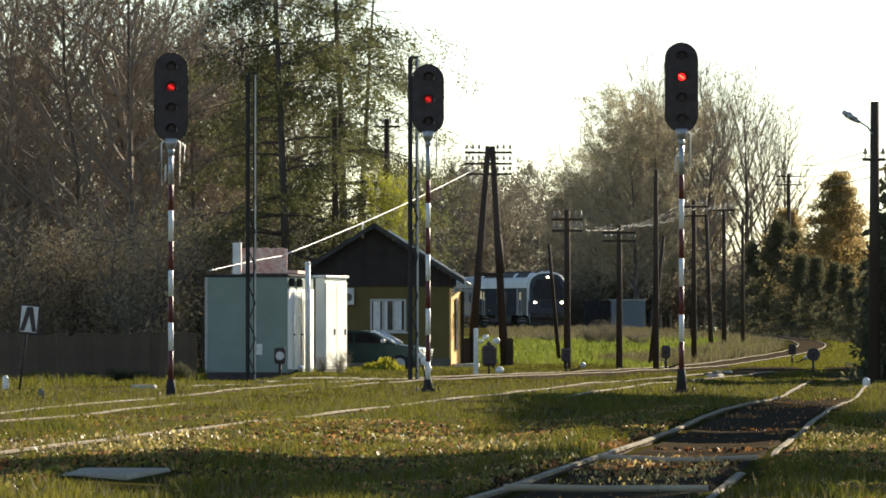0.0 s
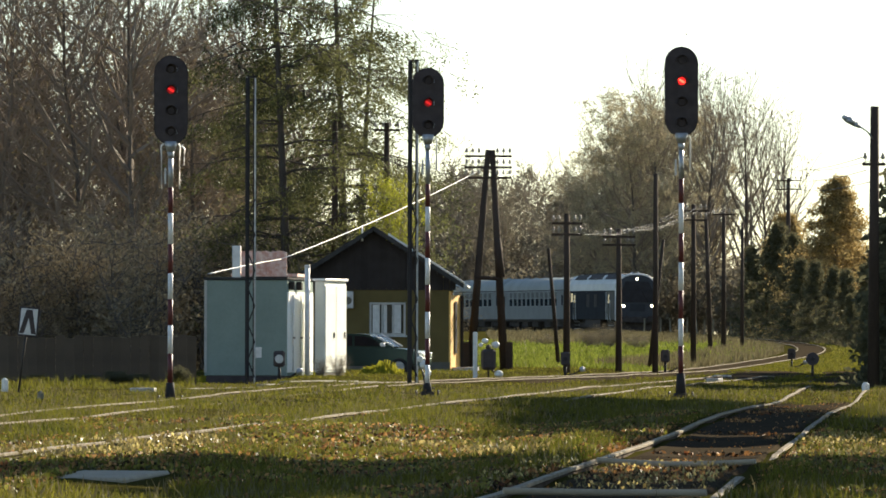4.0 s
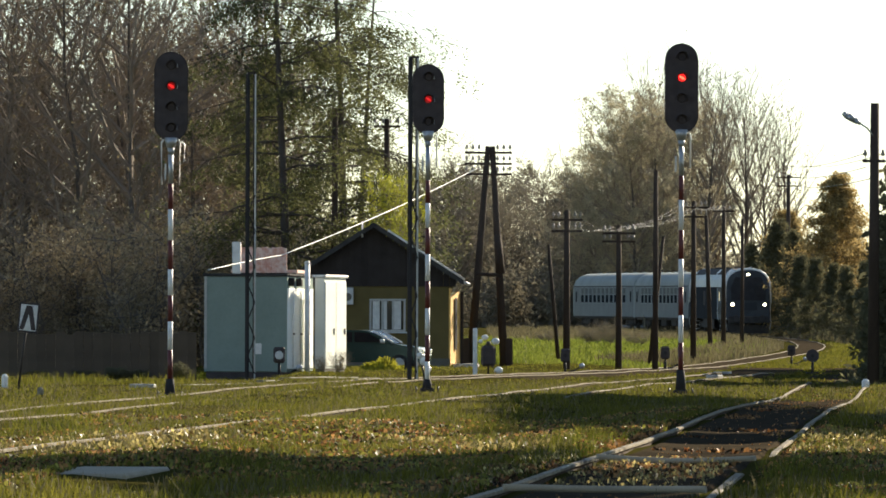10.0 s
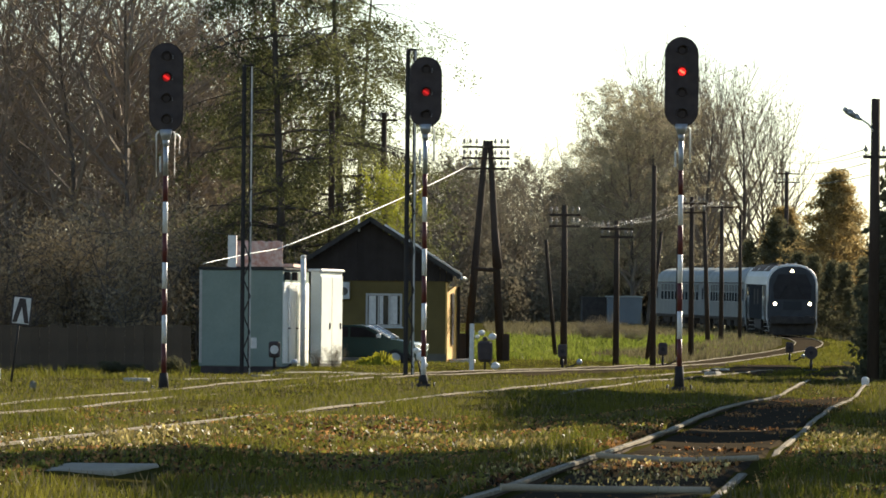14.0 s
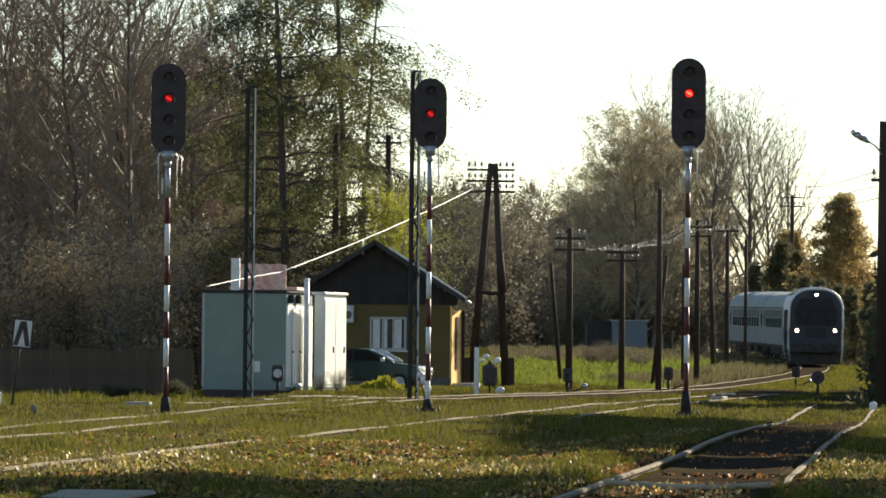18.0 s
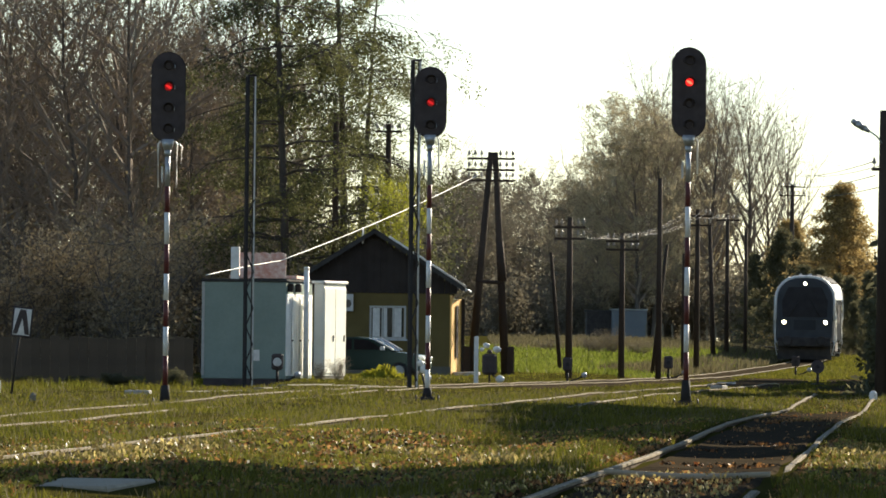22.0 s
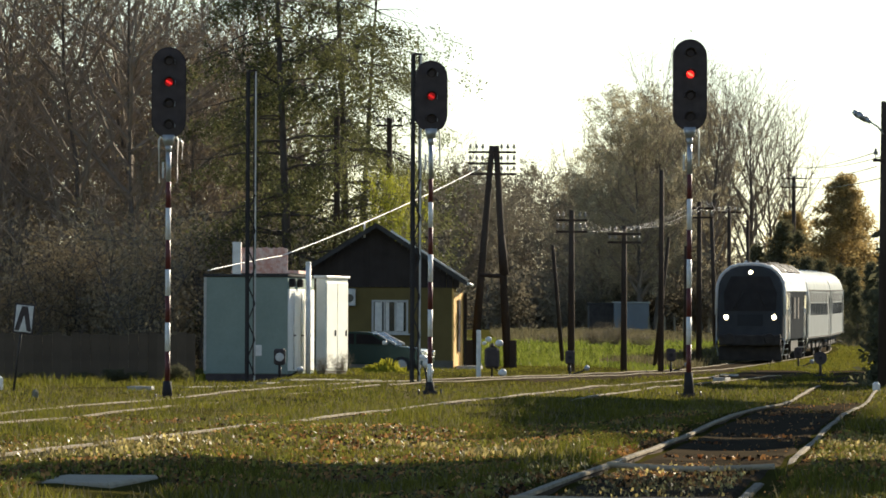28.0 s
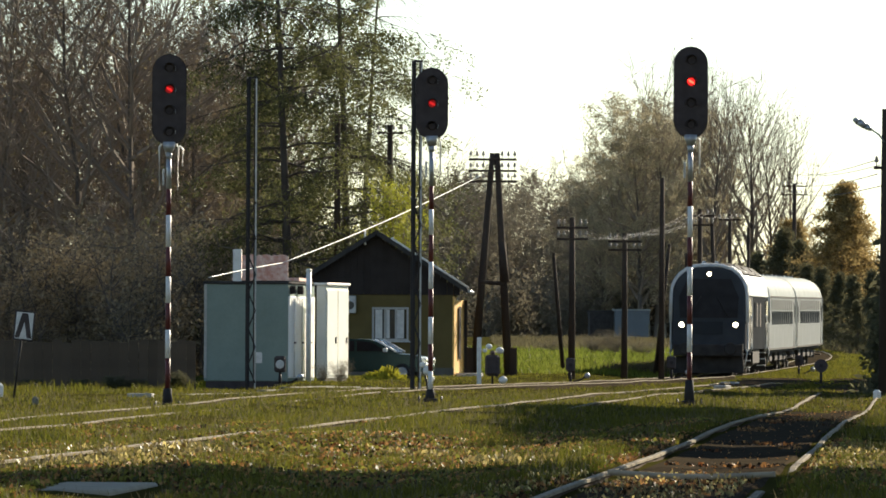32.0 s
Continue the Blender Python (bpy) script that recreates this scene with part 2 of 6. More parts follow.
def path_tube(bm, pts, r, n=6):
    """One bent round bar through all the points."""
    pts = [Vector(p) for p in pts]
    rings = []
    for i, p in enumerate(pts):
        q = (pts[min(i + 1, len(pts) - 1)] - pts[max(i - 1, 0)]).to_track_quat("Z", "Y")
        rings.append([bm.verts.new(p + q @ Vector((r * math.cos(2 * math.pi * k / n), r * math.sin(2 * math.pi * k / n), 0))) for k in range(n)])
    for a, b in zip(rings, rings[1:]):
        for k in range(n):
            bm.faces.new((a[k], a[(k + 1) % n], b[(k + 1) % n], b[k])).smooth = True
    bm.faces.new(rings[0][::-1])
    bm.faces.new(rings[-1])
    return bm


def prism(bm, outline, axis, a, b):
    """A flat outline of (u, v) pushed from a to b along an axis: 'x' takes (y, z), 'y' takes (x, z), 'z' takes (x, y)."""
    def place(u, v, w):
        return {"x": (w, u, v), "y": (u, w, v), "z": (u, v, w)}[axis]
    lo = [bm.verts.new(place(u, v, a)) for u, v in outline]
    hi = [bm.verts.new(place(u, v, b)) for u, v in outline]
    n = len(outline)
    bm.faces.new(lo)
    bm.faces.new(hi[::-1])
    for i in range(n):
        bm.faces.new((lo[i], hi[i], hi[(i + 1) % n], lo[(i + 1) % n]))
    bmesh.ops.recalc_face_normals(bm, faces=bm.faces)
    return bm


def mesh_of(name, bm, material):
    me = bpy.data.meshes.new(name)
    bm.to_mesh(me)
    bm.free()
    me.materials.append(material)
    return me


def part(name, bm, material, parent, label=""):
    """One mesh object under a thing or a part."""
    ob = new(name, mesh_of(name, bm, material))
    ob.parent = parent
    if label:
        ob["label"] = label
    return ob


def more(name, data, parent, m):
    """Another piece on the same mesh."""
    ob = new(name, data)
    ob.parent = parent
    ob.matrix_basis = m
    return ob


def thing(name, m, label, category, group="", kind=""):
    ob = new(name)
    ob.matrix_basis = m
    return tagged(ob, label, category, group, kind)


def single(name, bm, material, m, label, category, group="", kind=""):
    ob = new(name, mesh_of(name, bm, material))
    ob.matrix_basis = m
    return tagged(ob, label, category, group, kind)


def B():
    return bmesh.new()


def smooth(a, b, x):
    t = min(1.0, max(0.0, (x - a) / (b - a)))
    return t * t * (3 - 2 * t)


# ---- the lie of the land and the tracks ----
def main_x(y):
    """The line on which the train comes: a long bend far off, then over the points to the third track."""
    if y >= 289:
        u = (min(y, 575) - 420) / 100
        x = 0.8271 * u ** 4 - 1.7337 * u ** 3 - 7.4643 * u * u + 3.1509 * u + 21.0023
        return x - 0.215 * (y - 575) if y > 575 else x
    knots = ((40, -10.35), (100, -6.98), (150, -4.17), (180, -2.45), (205, 1.0 - 0.35), (240, 5.1), (265, 7.75), (289, 10.12))
    for (a, p), (b, q) in zip(knots, knots[1:]):
        if y <= b:
            return p + (q - p) * (y - a) / (b - a)


def soft_main(y):
    return sum(main_x(max(41, y + d)) for d in (-9, -6, -3, 0, 3, 6, 9)) / 7


def swell(y):
    u = min(1.65, max(-1.36, (y - 420) / 100))
    return 0.8573 * u + 0.0323 * u * u - 0.105 * u ** 3 + 0.8421


def line_one(y):
    x = 1.08 + 0.0664 * (y - 51)
    return x + (main_x(max(289, y)) - x) * smooth(250, 415, y) if y > 250 else x


def line_two(y):
    x = -3.43 + 0.0725 * (y - 69.5) + 0.00012 * max(0, y - 130) ** 2 * smooth(330, 200, y)
    return x + (main_x(max(289, y)) - x) * smooth(240, 395, y) if y > 240 else x


def worn_top(y):
    """Height of the rail tops of the near track, which sags and rises over its loose joints."""
    return float(np.interp(y, (40, 66, 78, 90, 100, 115, 129, 150, 163, 185, 215), (0.135, 0.112, 0.106, 0.118, 0.152, 0.146, 0.09, 0.008, 0.066, 0.122, 0.05)))


def line_three(y):
    return -6.9 + 0.0575 * (y - 102)


def ground(x, y):
    bank = 0.22 * smooth(178, 205, y) * smooth(1.6, 4.2, soft_main(y) - x) * (smooth(-5.2, -3.9, x) if y < 250 else smooth(-9.2, -7.9, x))
    dip = -0.08 * smooth(-2, -6, x) * smooth(185, 160, y)
    roll = 0.05 * smooth(90, 150, y) * smooth(185, 160, y) * smooth(3, 6, x)
    berm = 0.0
    if y < 700:
        near = min(abs(x - line_one(y)) if y > 200 else 9.0, abs(x - line_two(y)), abs(x - line_three(y)) if y < 181 else abs(x - soft_main(y)))
        berm = 0.10 * smooth(2.3, 0.9, near)
    rough = 0.0
    if abs(x) < 45 and 30 < y < 640:
        rough = 0.022 * (noise.noise((x * 0.35, y * 0.12, 0)) + 0.5 * noise.noise((x * 1.1, y * 0.5, 3)))
    z = swell(y) + bank + dip + roll + berm + rough
    if y < 215:
        d = abs(x - line_one(y))
        if d < 3.0:
            w = smooth(3.0, 1.1, d) * smooth(214, 196, y)
            z += (swell(y) + worn_top(y) - 0.03 - 0.055 * smooth(0.74, 0.48, d) + rough * 0.5 - z) * w
    return z


def on(x, y, rz=0.0, dz=0.0):
    return pose(x, y, ground(x, y) + dz, 0, 0, rz)


def ground_sheet():
    xs = sorted({*[round(-40 + 0.5 * i, 2) for i in range(161)], *[s * v for v in (50, 70, 100, 150, 250, 450, 900, 1800) for s in (-1, 1)]})
    ys = [-300, -100, -40, 0, 20] + [30 + 2.0 * i for i in range(300)] + [640, 660, 700, 800, 1000, 1500, 2500, 4000]
    vs, fs = [], []
    for y in ys:
        for x in xs:
            vs.append((x, y, ground(x, y)))
    w = len(xs)
    for j in range(len(ys) - 1):
        for i in range(w - 1):
            a = j * w + i
            fs.append((a, a + 1, a + w + 1, a + w))
    me = bpy.data.meshes.new("ground")
    me.from_pydata(vs, [], fs)
    me.polygons.foreach_set("use_smooth", [True] * len(fs))
    me.materials.append(M["soil"])
    tagged(new("ground", me), "grassy uneven ground with bare soil and dry leaves", "ground", kind="structure")


ground_sheet()


def rail_bm(line, y0, y1, off, lift=0.0, step=2.0, seed=0, sink=None, head=False):
    """A flat-bottomed rail along a line of the plan."""
    prof = ((-0.033, 0.132), (-0.033, 0.155), (-0.024, 0.16), (0.024, 0.16), (0.033, 0.155), (0.033, 0.132)) if head else (
        (-0.065, 0.0), (-0.06, 0.02), (-0.012, 0.04), (-0.012, 0.115), (-0.032, 0.1305), (0.032, 0.1305), (0.012, 0.115), (0.012, 0.04), (0.06, 0.02), (0.065, 0.0))
    bm = B()
    rings, y = [], y0
    while y < y1 + step:
        yy = min(y, y1)
        d = (line(yy + 0.5) - line(yy - 0.5))
        nx, ny = 1 / math.hypot(1, d), -d / math.hypot(1, d)
        wob = 0.018 * noise.noise((yy * 0.11, seed, 0)) + 0.008 * noise.noise((yy * 0.4, seed, 7))
        x, py = line(yy) + nx * (off + wob), yy + ny * (off + wob)
        z = ground(line(yy), yy) + lift + 0.02 * noise.noise((yy * 0.09, seed, 4)) - (sink(yy, off) if sink else 0.0)
        rings.append([bm.verts.new((x + nx * u, py + ny * u, z + v)) for u, v in prof])
        y += step
    n = len(prof)
    for a, b in zip(rings, rings[1:]):
        for i in range(n):
            bm.faces.new((a[i], b[i], b[(i + 1) % n], a[(i + 1) % n]))
    bm.faces.new(rings[0])
    bm.faces.new(rings[-1][::-1])
    bmesh.ops.recalc_face_normals(bm, faces=bm.faces)
    return bm


def bed_bm(line, y0, y1, half, lift, step=1.0, apron=0.5):
    bm, last, y = B(), None, y0
    while y <= y1:
        x = line(y)
        row = [bm.verts.new((x + u, y, ground(x + u, y) + v)) for u, v in
               ((-half - apron, -0.08), (-half, lift * 0.8), (-half * 0.4, lift), (half * 0.4, lift), (half, lift * 0.8), (half + apron, -0.08))]
        for v in row:
            v.co.z += 0.012 * noise.noise((v.co.x * 2, v.co.y * 0.7, 5))
        if last:
            for i in range(5):
                bm.faces.new((last[i], last[i + 1], row[i + 1], row[i]))
        last, y = row, y + step
    return bm


def track(name, line, y0, y1, label, bed, lift=-0.09, sink=None):
    t = thing(name, Matrix(), label, "railway track", kind="structure")
    for i, off in enumerate((-0.752, 0.752)):
        r = part("rail", rail_bm(line, y0, y1, off, lift, seed=i * 9 + len(name), sink=sink), M["railrust"], t)
        part("rail_head", rail_bm(line, y0, y1, off, lift, seed=i * 9 + len(name), sink=sink, head=True), M["railhead"], r, "worn pale rail head")
    if bed:
        part("track_bed", bed_bm(line, *bed), M["ballast"], t, "dark earthy ballast between the rails")
    return t


track("railway_track_1", line_one, 36, 405, "worn steel rails half buried in grass and dark soil", (40, 152, 0.62, 0.03, 1.0, 0.1), -0.075,
      lambda y, off: (0.018 if off > 0 else -0.018) + 0.3 * smooth(185, 194, y) + (0.12 * smooth(60, 64, y) * smooth(74, 69, y) if off > 0 else 0.0))
track("railway_track_2", line_two, 36, 392, "pale worn rails running through grass", None, -0.105,
      lambda y, off: (0.075 + 0.03 * noise.noise((y * 0.05, 1, 2))) * smooth(145, 130, y) * (1 if off > 0 else 0) + 0.3 * smooth(239, 246, y))
track("railway_track_3", line_three, 36, 181, "pale worn rails running through grass", None, -0.105,
      lambda y, off: 0.02 + 0.05 * noise.noise((y * 0.045, off, 6)))
track("railway_track_4", soft_main, 181.5, 700, "curving main track with rusty rails over points", (200, 640, 0.62, 0.015), -0.11)

yard = thing("points_bed", Matrix(), "dark strips of earth and gravel around the points", "track bed", kind="structure")
part("gravel_strip", bed_bm(soft_main, 206, 300, 1.5, 0.022), M["ballast"], yard)
part("gravel_strip", bed_bm(line_two, 216, 300, 1.2, 0.014), M["ballast"], yard)
part("gravel_strip", bed_bm(line_one, 200, 300, 1.3, 0.006), M["ballast"], yard)
part("gravel_strip", bed_bm(lambda y: line_one(y) + 2.6, 210, 266, 3.2, 0.012), M["ballast"], yard)


# ---- colour-light signals ----
def stadium(w, h, n=10):
    r = w / 2
    pts = [(r * math.cos(math.pi * i / n), h / 2 - r + r * math.sin(math.pi * i / n)) for i in range(n + 1)]
    return pts + [(-x, -z) for x, z in pts]


def light_signal(x, y, height, head_w, head_h, lamps, lit, red, stripes, label, brackets, plain=False, turn=4.0):
    s = thing("signal", on(x, y, turn), label, "railway signal", "signals at the tracks")
    zc = height - head_h / 2
    zb = height - head_h
    bm = prism(B(), [(u, v + zc) for u, v in stadium(head_w, head_h)], "y", 0.0, 0.05)
    head = part("signal_head", bm, M["black"], s, "black oval background board")
    part("edge_band", prism(B(), [(u, v + zc) for u, v in stadium(head_w + 0.03, head_h + 0.03)], "y", 0.052, 0.075), M["blackmetal"], head)
    part("lamp_case", box(B(), -0.16, 0.076, zb + 0.2, 0.16, 0.32, height - 0.2, 0.03), M["black"], head)
    gap = (head_h - 0.55) / (lamps - 1)
    for i in range(lamps):
        z = height - 0.28 - i * gap
        hood = B()
        n = 12
        for k in range(n):
            a0, a1 = radians(-20 + 220 * k / n), radians(-20 + 220 * (k + 1) / n)
            q = [(0.125 * math.cos(a), z + 0.125 * math.sin(a)) for a in (a0, a1)]
            p = [(0.115 * math.cos(a), z + 0.115 * math.sin(a)) for a in (a0, a1)]
            o = [hood.verts.new((u, -0.001, v)) for u, v in q] + [hood.verts.new((u, -0.13, v)) for u, v in q[::-1]]
            e = [hood.verts.new((u, -0.001, v)) for u, v in p] + [hood.verts.new((u, -0.13, v)) for u, v in p[::-1]]
            hood.faces.new(o)
            hood.faces.new(e[::-1])
            hood.faces.new((o[2], o[3], e[3], e[2]))
        part("hood", hood, M["black"], head)
        lens = tube(B(), (0, -0.012, z), (0, -0.03, z), 0.085, 0.075, 16)
        ln = part("lens", lens, red[0] if i == lit else M["black"], head, "glowing red lens" if i == lit else "dark unlit lens")
        if i == lit:
            spot = tube(B(), (0, -0.031, 0), (0, -0.036, 0), 0.065, 0.055, 14)
            for v in spot.verts:
                v.co.x, v.co.z = v.co.x * 0.95 - v.co.z * 0.35, v.co.z * 0.6 - v.co.x * 0.35 + z
            part("bright_spot", spot, red[1], ln, "brightest spot of the red lens")
        if not plain:
            part("hood_edge", box(B(), 0.12, -0.13, z - 0.055, 0.13, -0.02, z + 0.03, 0.003), M["greymetal"], head, "pale strip on the hood's right edge")
    part("neck", tube(tube(B(), (0, 0.06, zb - 0.16), (0, 0.06, zb + 0.06), 0.085, 0.15, 12), (0, 0.06, zb - 0.3), (0, 0.06, zb - 0.161), 0.06, 0.075, 12), M["greymetal"], s, "grey metal neck piece")
    z, k = zb - 0.3, 0
    for part_h in stripes:
        name = "red_band" if k % 2 else "white_band"
        part(name, tube(B(), (0, 0.06, z - part_h), (0, 0.06, z), 0.054, 0.054, 12), M["redpaint"] if k % 2 else (M["greymetal"] if k == 0 else M["whitepaint"]), s)
        z, k = z - part_h - 0.0005, k + 1
    part("mast_foot", box(tube(B(), (0, 0.06, 0.04), (0, 0.06, z), 0.115, 0.085, 10), -0.15, -0.09, -0.06, 0.15, 0.21, 0.09, 0.02), M["lensblack"], s, "black foot of the mast")
    for sx in (-0.33, 0.33):
        part("anchor_bolt", tube(B(), (sx * 0.75, 0.06, -0.05), (sx * 0.75, 0.06, 0.13), 0.035, 0.02, 6), M["blackmetal"], s)
    if brackets:
        for sx, z0, z1 in ((-0.2, zb - 0.95, zb), (0.2, zb - 0.95, zb), (0.3, zb - 0.45, zb - 0.05)):
            bm = path_tube(B(), [(sx * 0.75, 0.1, z1 + 0.03), (sx, 0.12, z1 - 0.05), (sx * 0.95, 0.12, z0)], 0.02, 6)
            part("stay", bm, M["whitepaint"], s, "thin light steel stay")
    else:
        part("stay", path_tube(B(), [(0.16, 0.1, zb), (0.2, 0.12, zb - 0.04), (0.2, 0.12, zb - 0.75)], 0.018, 6), M["whitepaint"], s, "thin light steel stay")
    part("ladder_plate", box(B(), -0.13, 0.14, zb - 0.85, -0.09, 0.2, zb - 0.5, 0.01), M["greymetal"], s)
    return s


light_signal(-5.8, 156.6, 7.36, 0.69, 1.88, 4, 1, (M["redring"], M["redmid"]), (0.62, 0.55, 0.66, 0.62, 0.55, 0.56, 0.60, 0.62), "black oval signal with red light on a striped mast", True)
light_signal(-0.335, 166.0, 7.40, 0.70, 1.56, 3, 1, (M["redring"], M["reddim"]), (0.75, 0.52, 0.56, 0.60, 0.60, 0.62, 0.60, 0.60, 0.40), "shorter black oval signal with dim red light, striped mast", False)
light_signal(5.09, 156.6, 7.47, 0.69, 1.89, 4, 1, (M["redmid"], M["red"]), (0.62, 0.52, 0.64, 0.62, 0.60, 0.60, 0.58, 0.58), "black oval signal with bright red light on a striped mast", False, True)


# ---- huts ----
def equipment_container():
    """Grey-blue panel container; the sunlight on its narrow sunny side is put into a white colour."""
    c = thing("equipment_container", on(-5.35, 214.8, -9.5, -0.05), "grey-blue sheet-metal equipment container with a flat roof", "container")
    w, d, h = 1.20, 2.1, 3.12
    part("body", box(B(), -w, -d, 0.27, w, d, h - 0.08, 0.02), M["panel"], c)
    part("base_frame", box(B(), -w + 0.03, -d + 0.03, -0.05, w - 0.03, d - 0.03, 0.268), M["black"], c, "dark steel base frame")
    part("roof", box(B(), -w - 0.05, -d - 0.05, h - 0.078, w + 0.05, d + 0.05, h + 0.0, 0.02), M["rooffelt"], c, "dark flat roof edge")
    for sx in (-w - 0.012, w - 0.048):
        part("corner_post", box(B(), sx, -d - 0.012, 0.271, sx + 0.06, -d + 0.05, h - 0.081), M["panel"], c)
    # sunny side: same container, whitened in colour to look sunlit
    part("side_cladding", box(B(), w + 0.001, -d + 0.06, 0.365, w + 0.02, d - 0.06, h - 0.42, 0.005), M["sunlitpanel"], c, "ribbed sunny side, coloured white for the sunlight")
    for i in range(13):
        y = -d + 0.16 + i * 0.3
        part("rib", box(B(), w + 0.021, y, 0.38, w + 0.032, y + 0.24, h - 0.44, 0.004), M["sunlitpanel"], c)
    for y in (-d + 0.7, -d + 1.9, -d + 3.1):
        bar = part("locking_bar", tube(B(), (w + 0.07, y, 0.4), (w + 0.07, y, h - 0.5), 0.02, 0.02, 6), M["whitepaint"], c, "pale locking bar")
        part("bar_handle", box(B(), w + 0.06, y - 0.02, 1.35, w + 0.1, y + 0.16, 1.4, 0.005), M["blackmetal"], bar)
    part("corner_strip", box(B(), -w - 0.02, -d - 0.022, 0.362, -w + 0.06, -d - 0.013, h - 0.082), M["greyframe"], c, "paler corner strip")
    for i in range(2):
        y = -d + 0.3 + i * 1.2
        part("vent_cowl", box(B(), w + 0.001, y, h - 0.36, w + 0.16, y + 0.2, h - 0.12, 0.02), M["blackmetal"], c)
    return c


equipment_container()


def relay_cabinet(x, y, w, d, h, m, label, roof, rz):
    c = thing("relay_cabinet", on(x, y, rz), label, "cabinet", "cabinets by the container")
    part("body", box(B(), -w, -d, 0.1, w, d, h, 0.015), m, c)
    part("base", box(B(), -w + 0.02, -d + 0.02, -0.06, w - 0.02, d - 0.02, 0.098), M["plinth"], c)
    if roof:
        part("roof_slab", box(B(), -w - 0.06, -d - 0.06, h + 0.002, w + 0.06, d + 0.06, h + 0.08, 0.015), M["whitepaint"], c, "white projecting roof slab")
    for i, y0 in enumerate((-d + 0.06, 0.03)):
        dr = part("door", box(B(), w + 0.001, y0, 0.18, w + 0.03, y0 + d - 0.09, h - 0.12, 0.008), m, c)
        part("handle", box(B(), w + 0.031, y0 + d * 0.72, 1.1, w + 0.06, y0 + d * 0.76, 1.28, 0.005), M["blackmetal"], dr)
    return c


relay_cabinet(-3.28, 215.3, 0.14, 1.25, 2.76, M["creampanel"], "cream metal cabinet with a white roof slab", True, -14)
single("vent_pipe", tube(tube(B(), (0, 0, 0), (0, 0, 3.15), 0.075, 0.075, 10), (0, 0, 3.15), (0, 0, 3.22), 0.1, 0.06, 10), M["whitepaint"], on(-3.93, 213.4), "white vent pipe standing beside the cabinets", "pipe")


def shed():
    s = thing("shed", on(-5.5, 232, -5, 0.3), "small old shed with a rust-red sheet roof", "shed")
    part("wall", box(B(), -1.0, -1.2, -0.5, 1.0, 1.2, 2.95), M["darkboard"], s)
    for i in range(9):
        x0 = -0.72 + i * 0.16
        bm = prism(B(), [(x0, 2.96), (x0 + 0.155, 2.96), (x0 + 0.155, 3.74 + 0.03 * math.sin(i * 2.1)), (x0, 3.76)], "y", -1.25, -1.19)
        part("roof_sheet", bm, M["rust"], s)
    part("roof_back", box(B(), -1.05, -1.18, 2.952, 1.05, 1.25, 3.05), M["rust"], s)
    part("chimney", box(B(), -1.0, -1.3, -0.5, -0.74, -1.06, 3.92, 0.01), M["whitepaint"], s, "white rendered chimney")
    return s


shed()


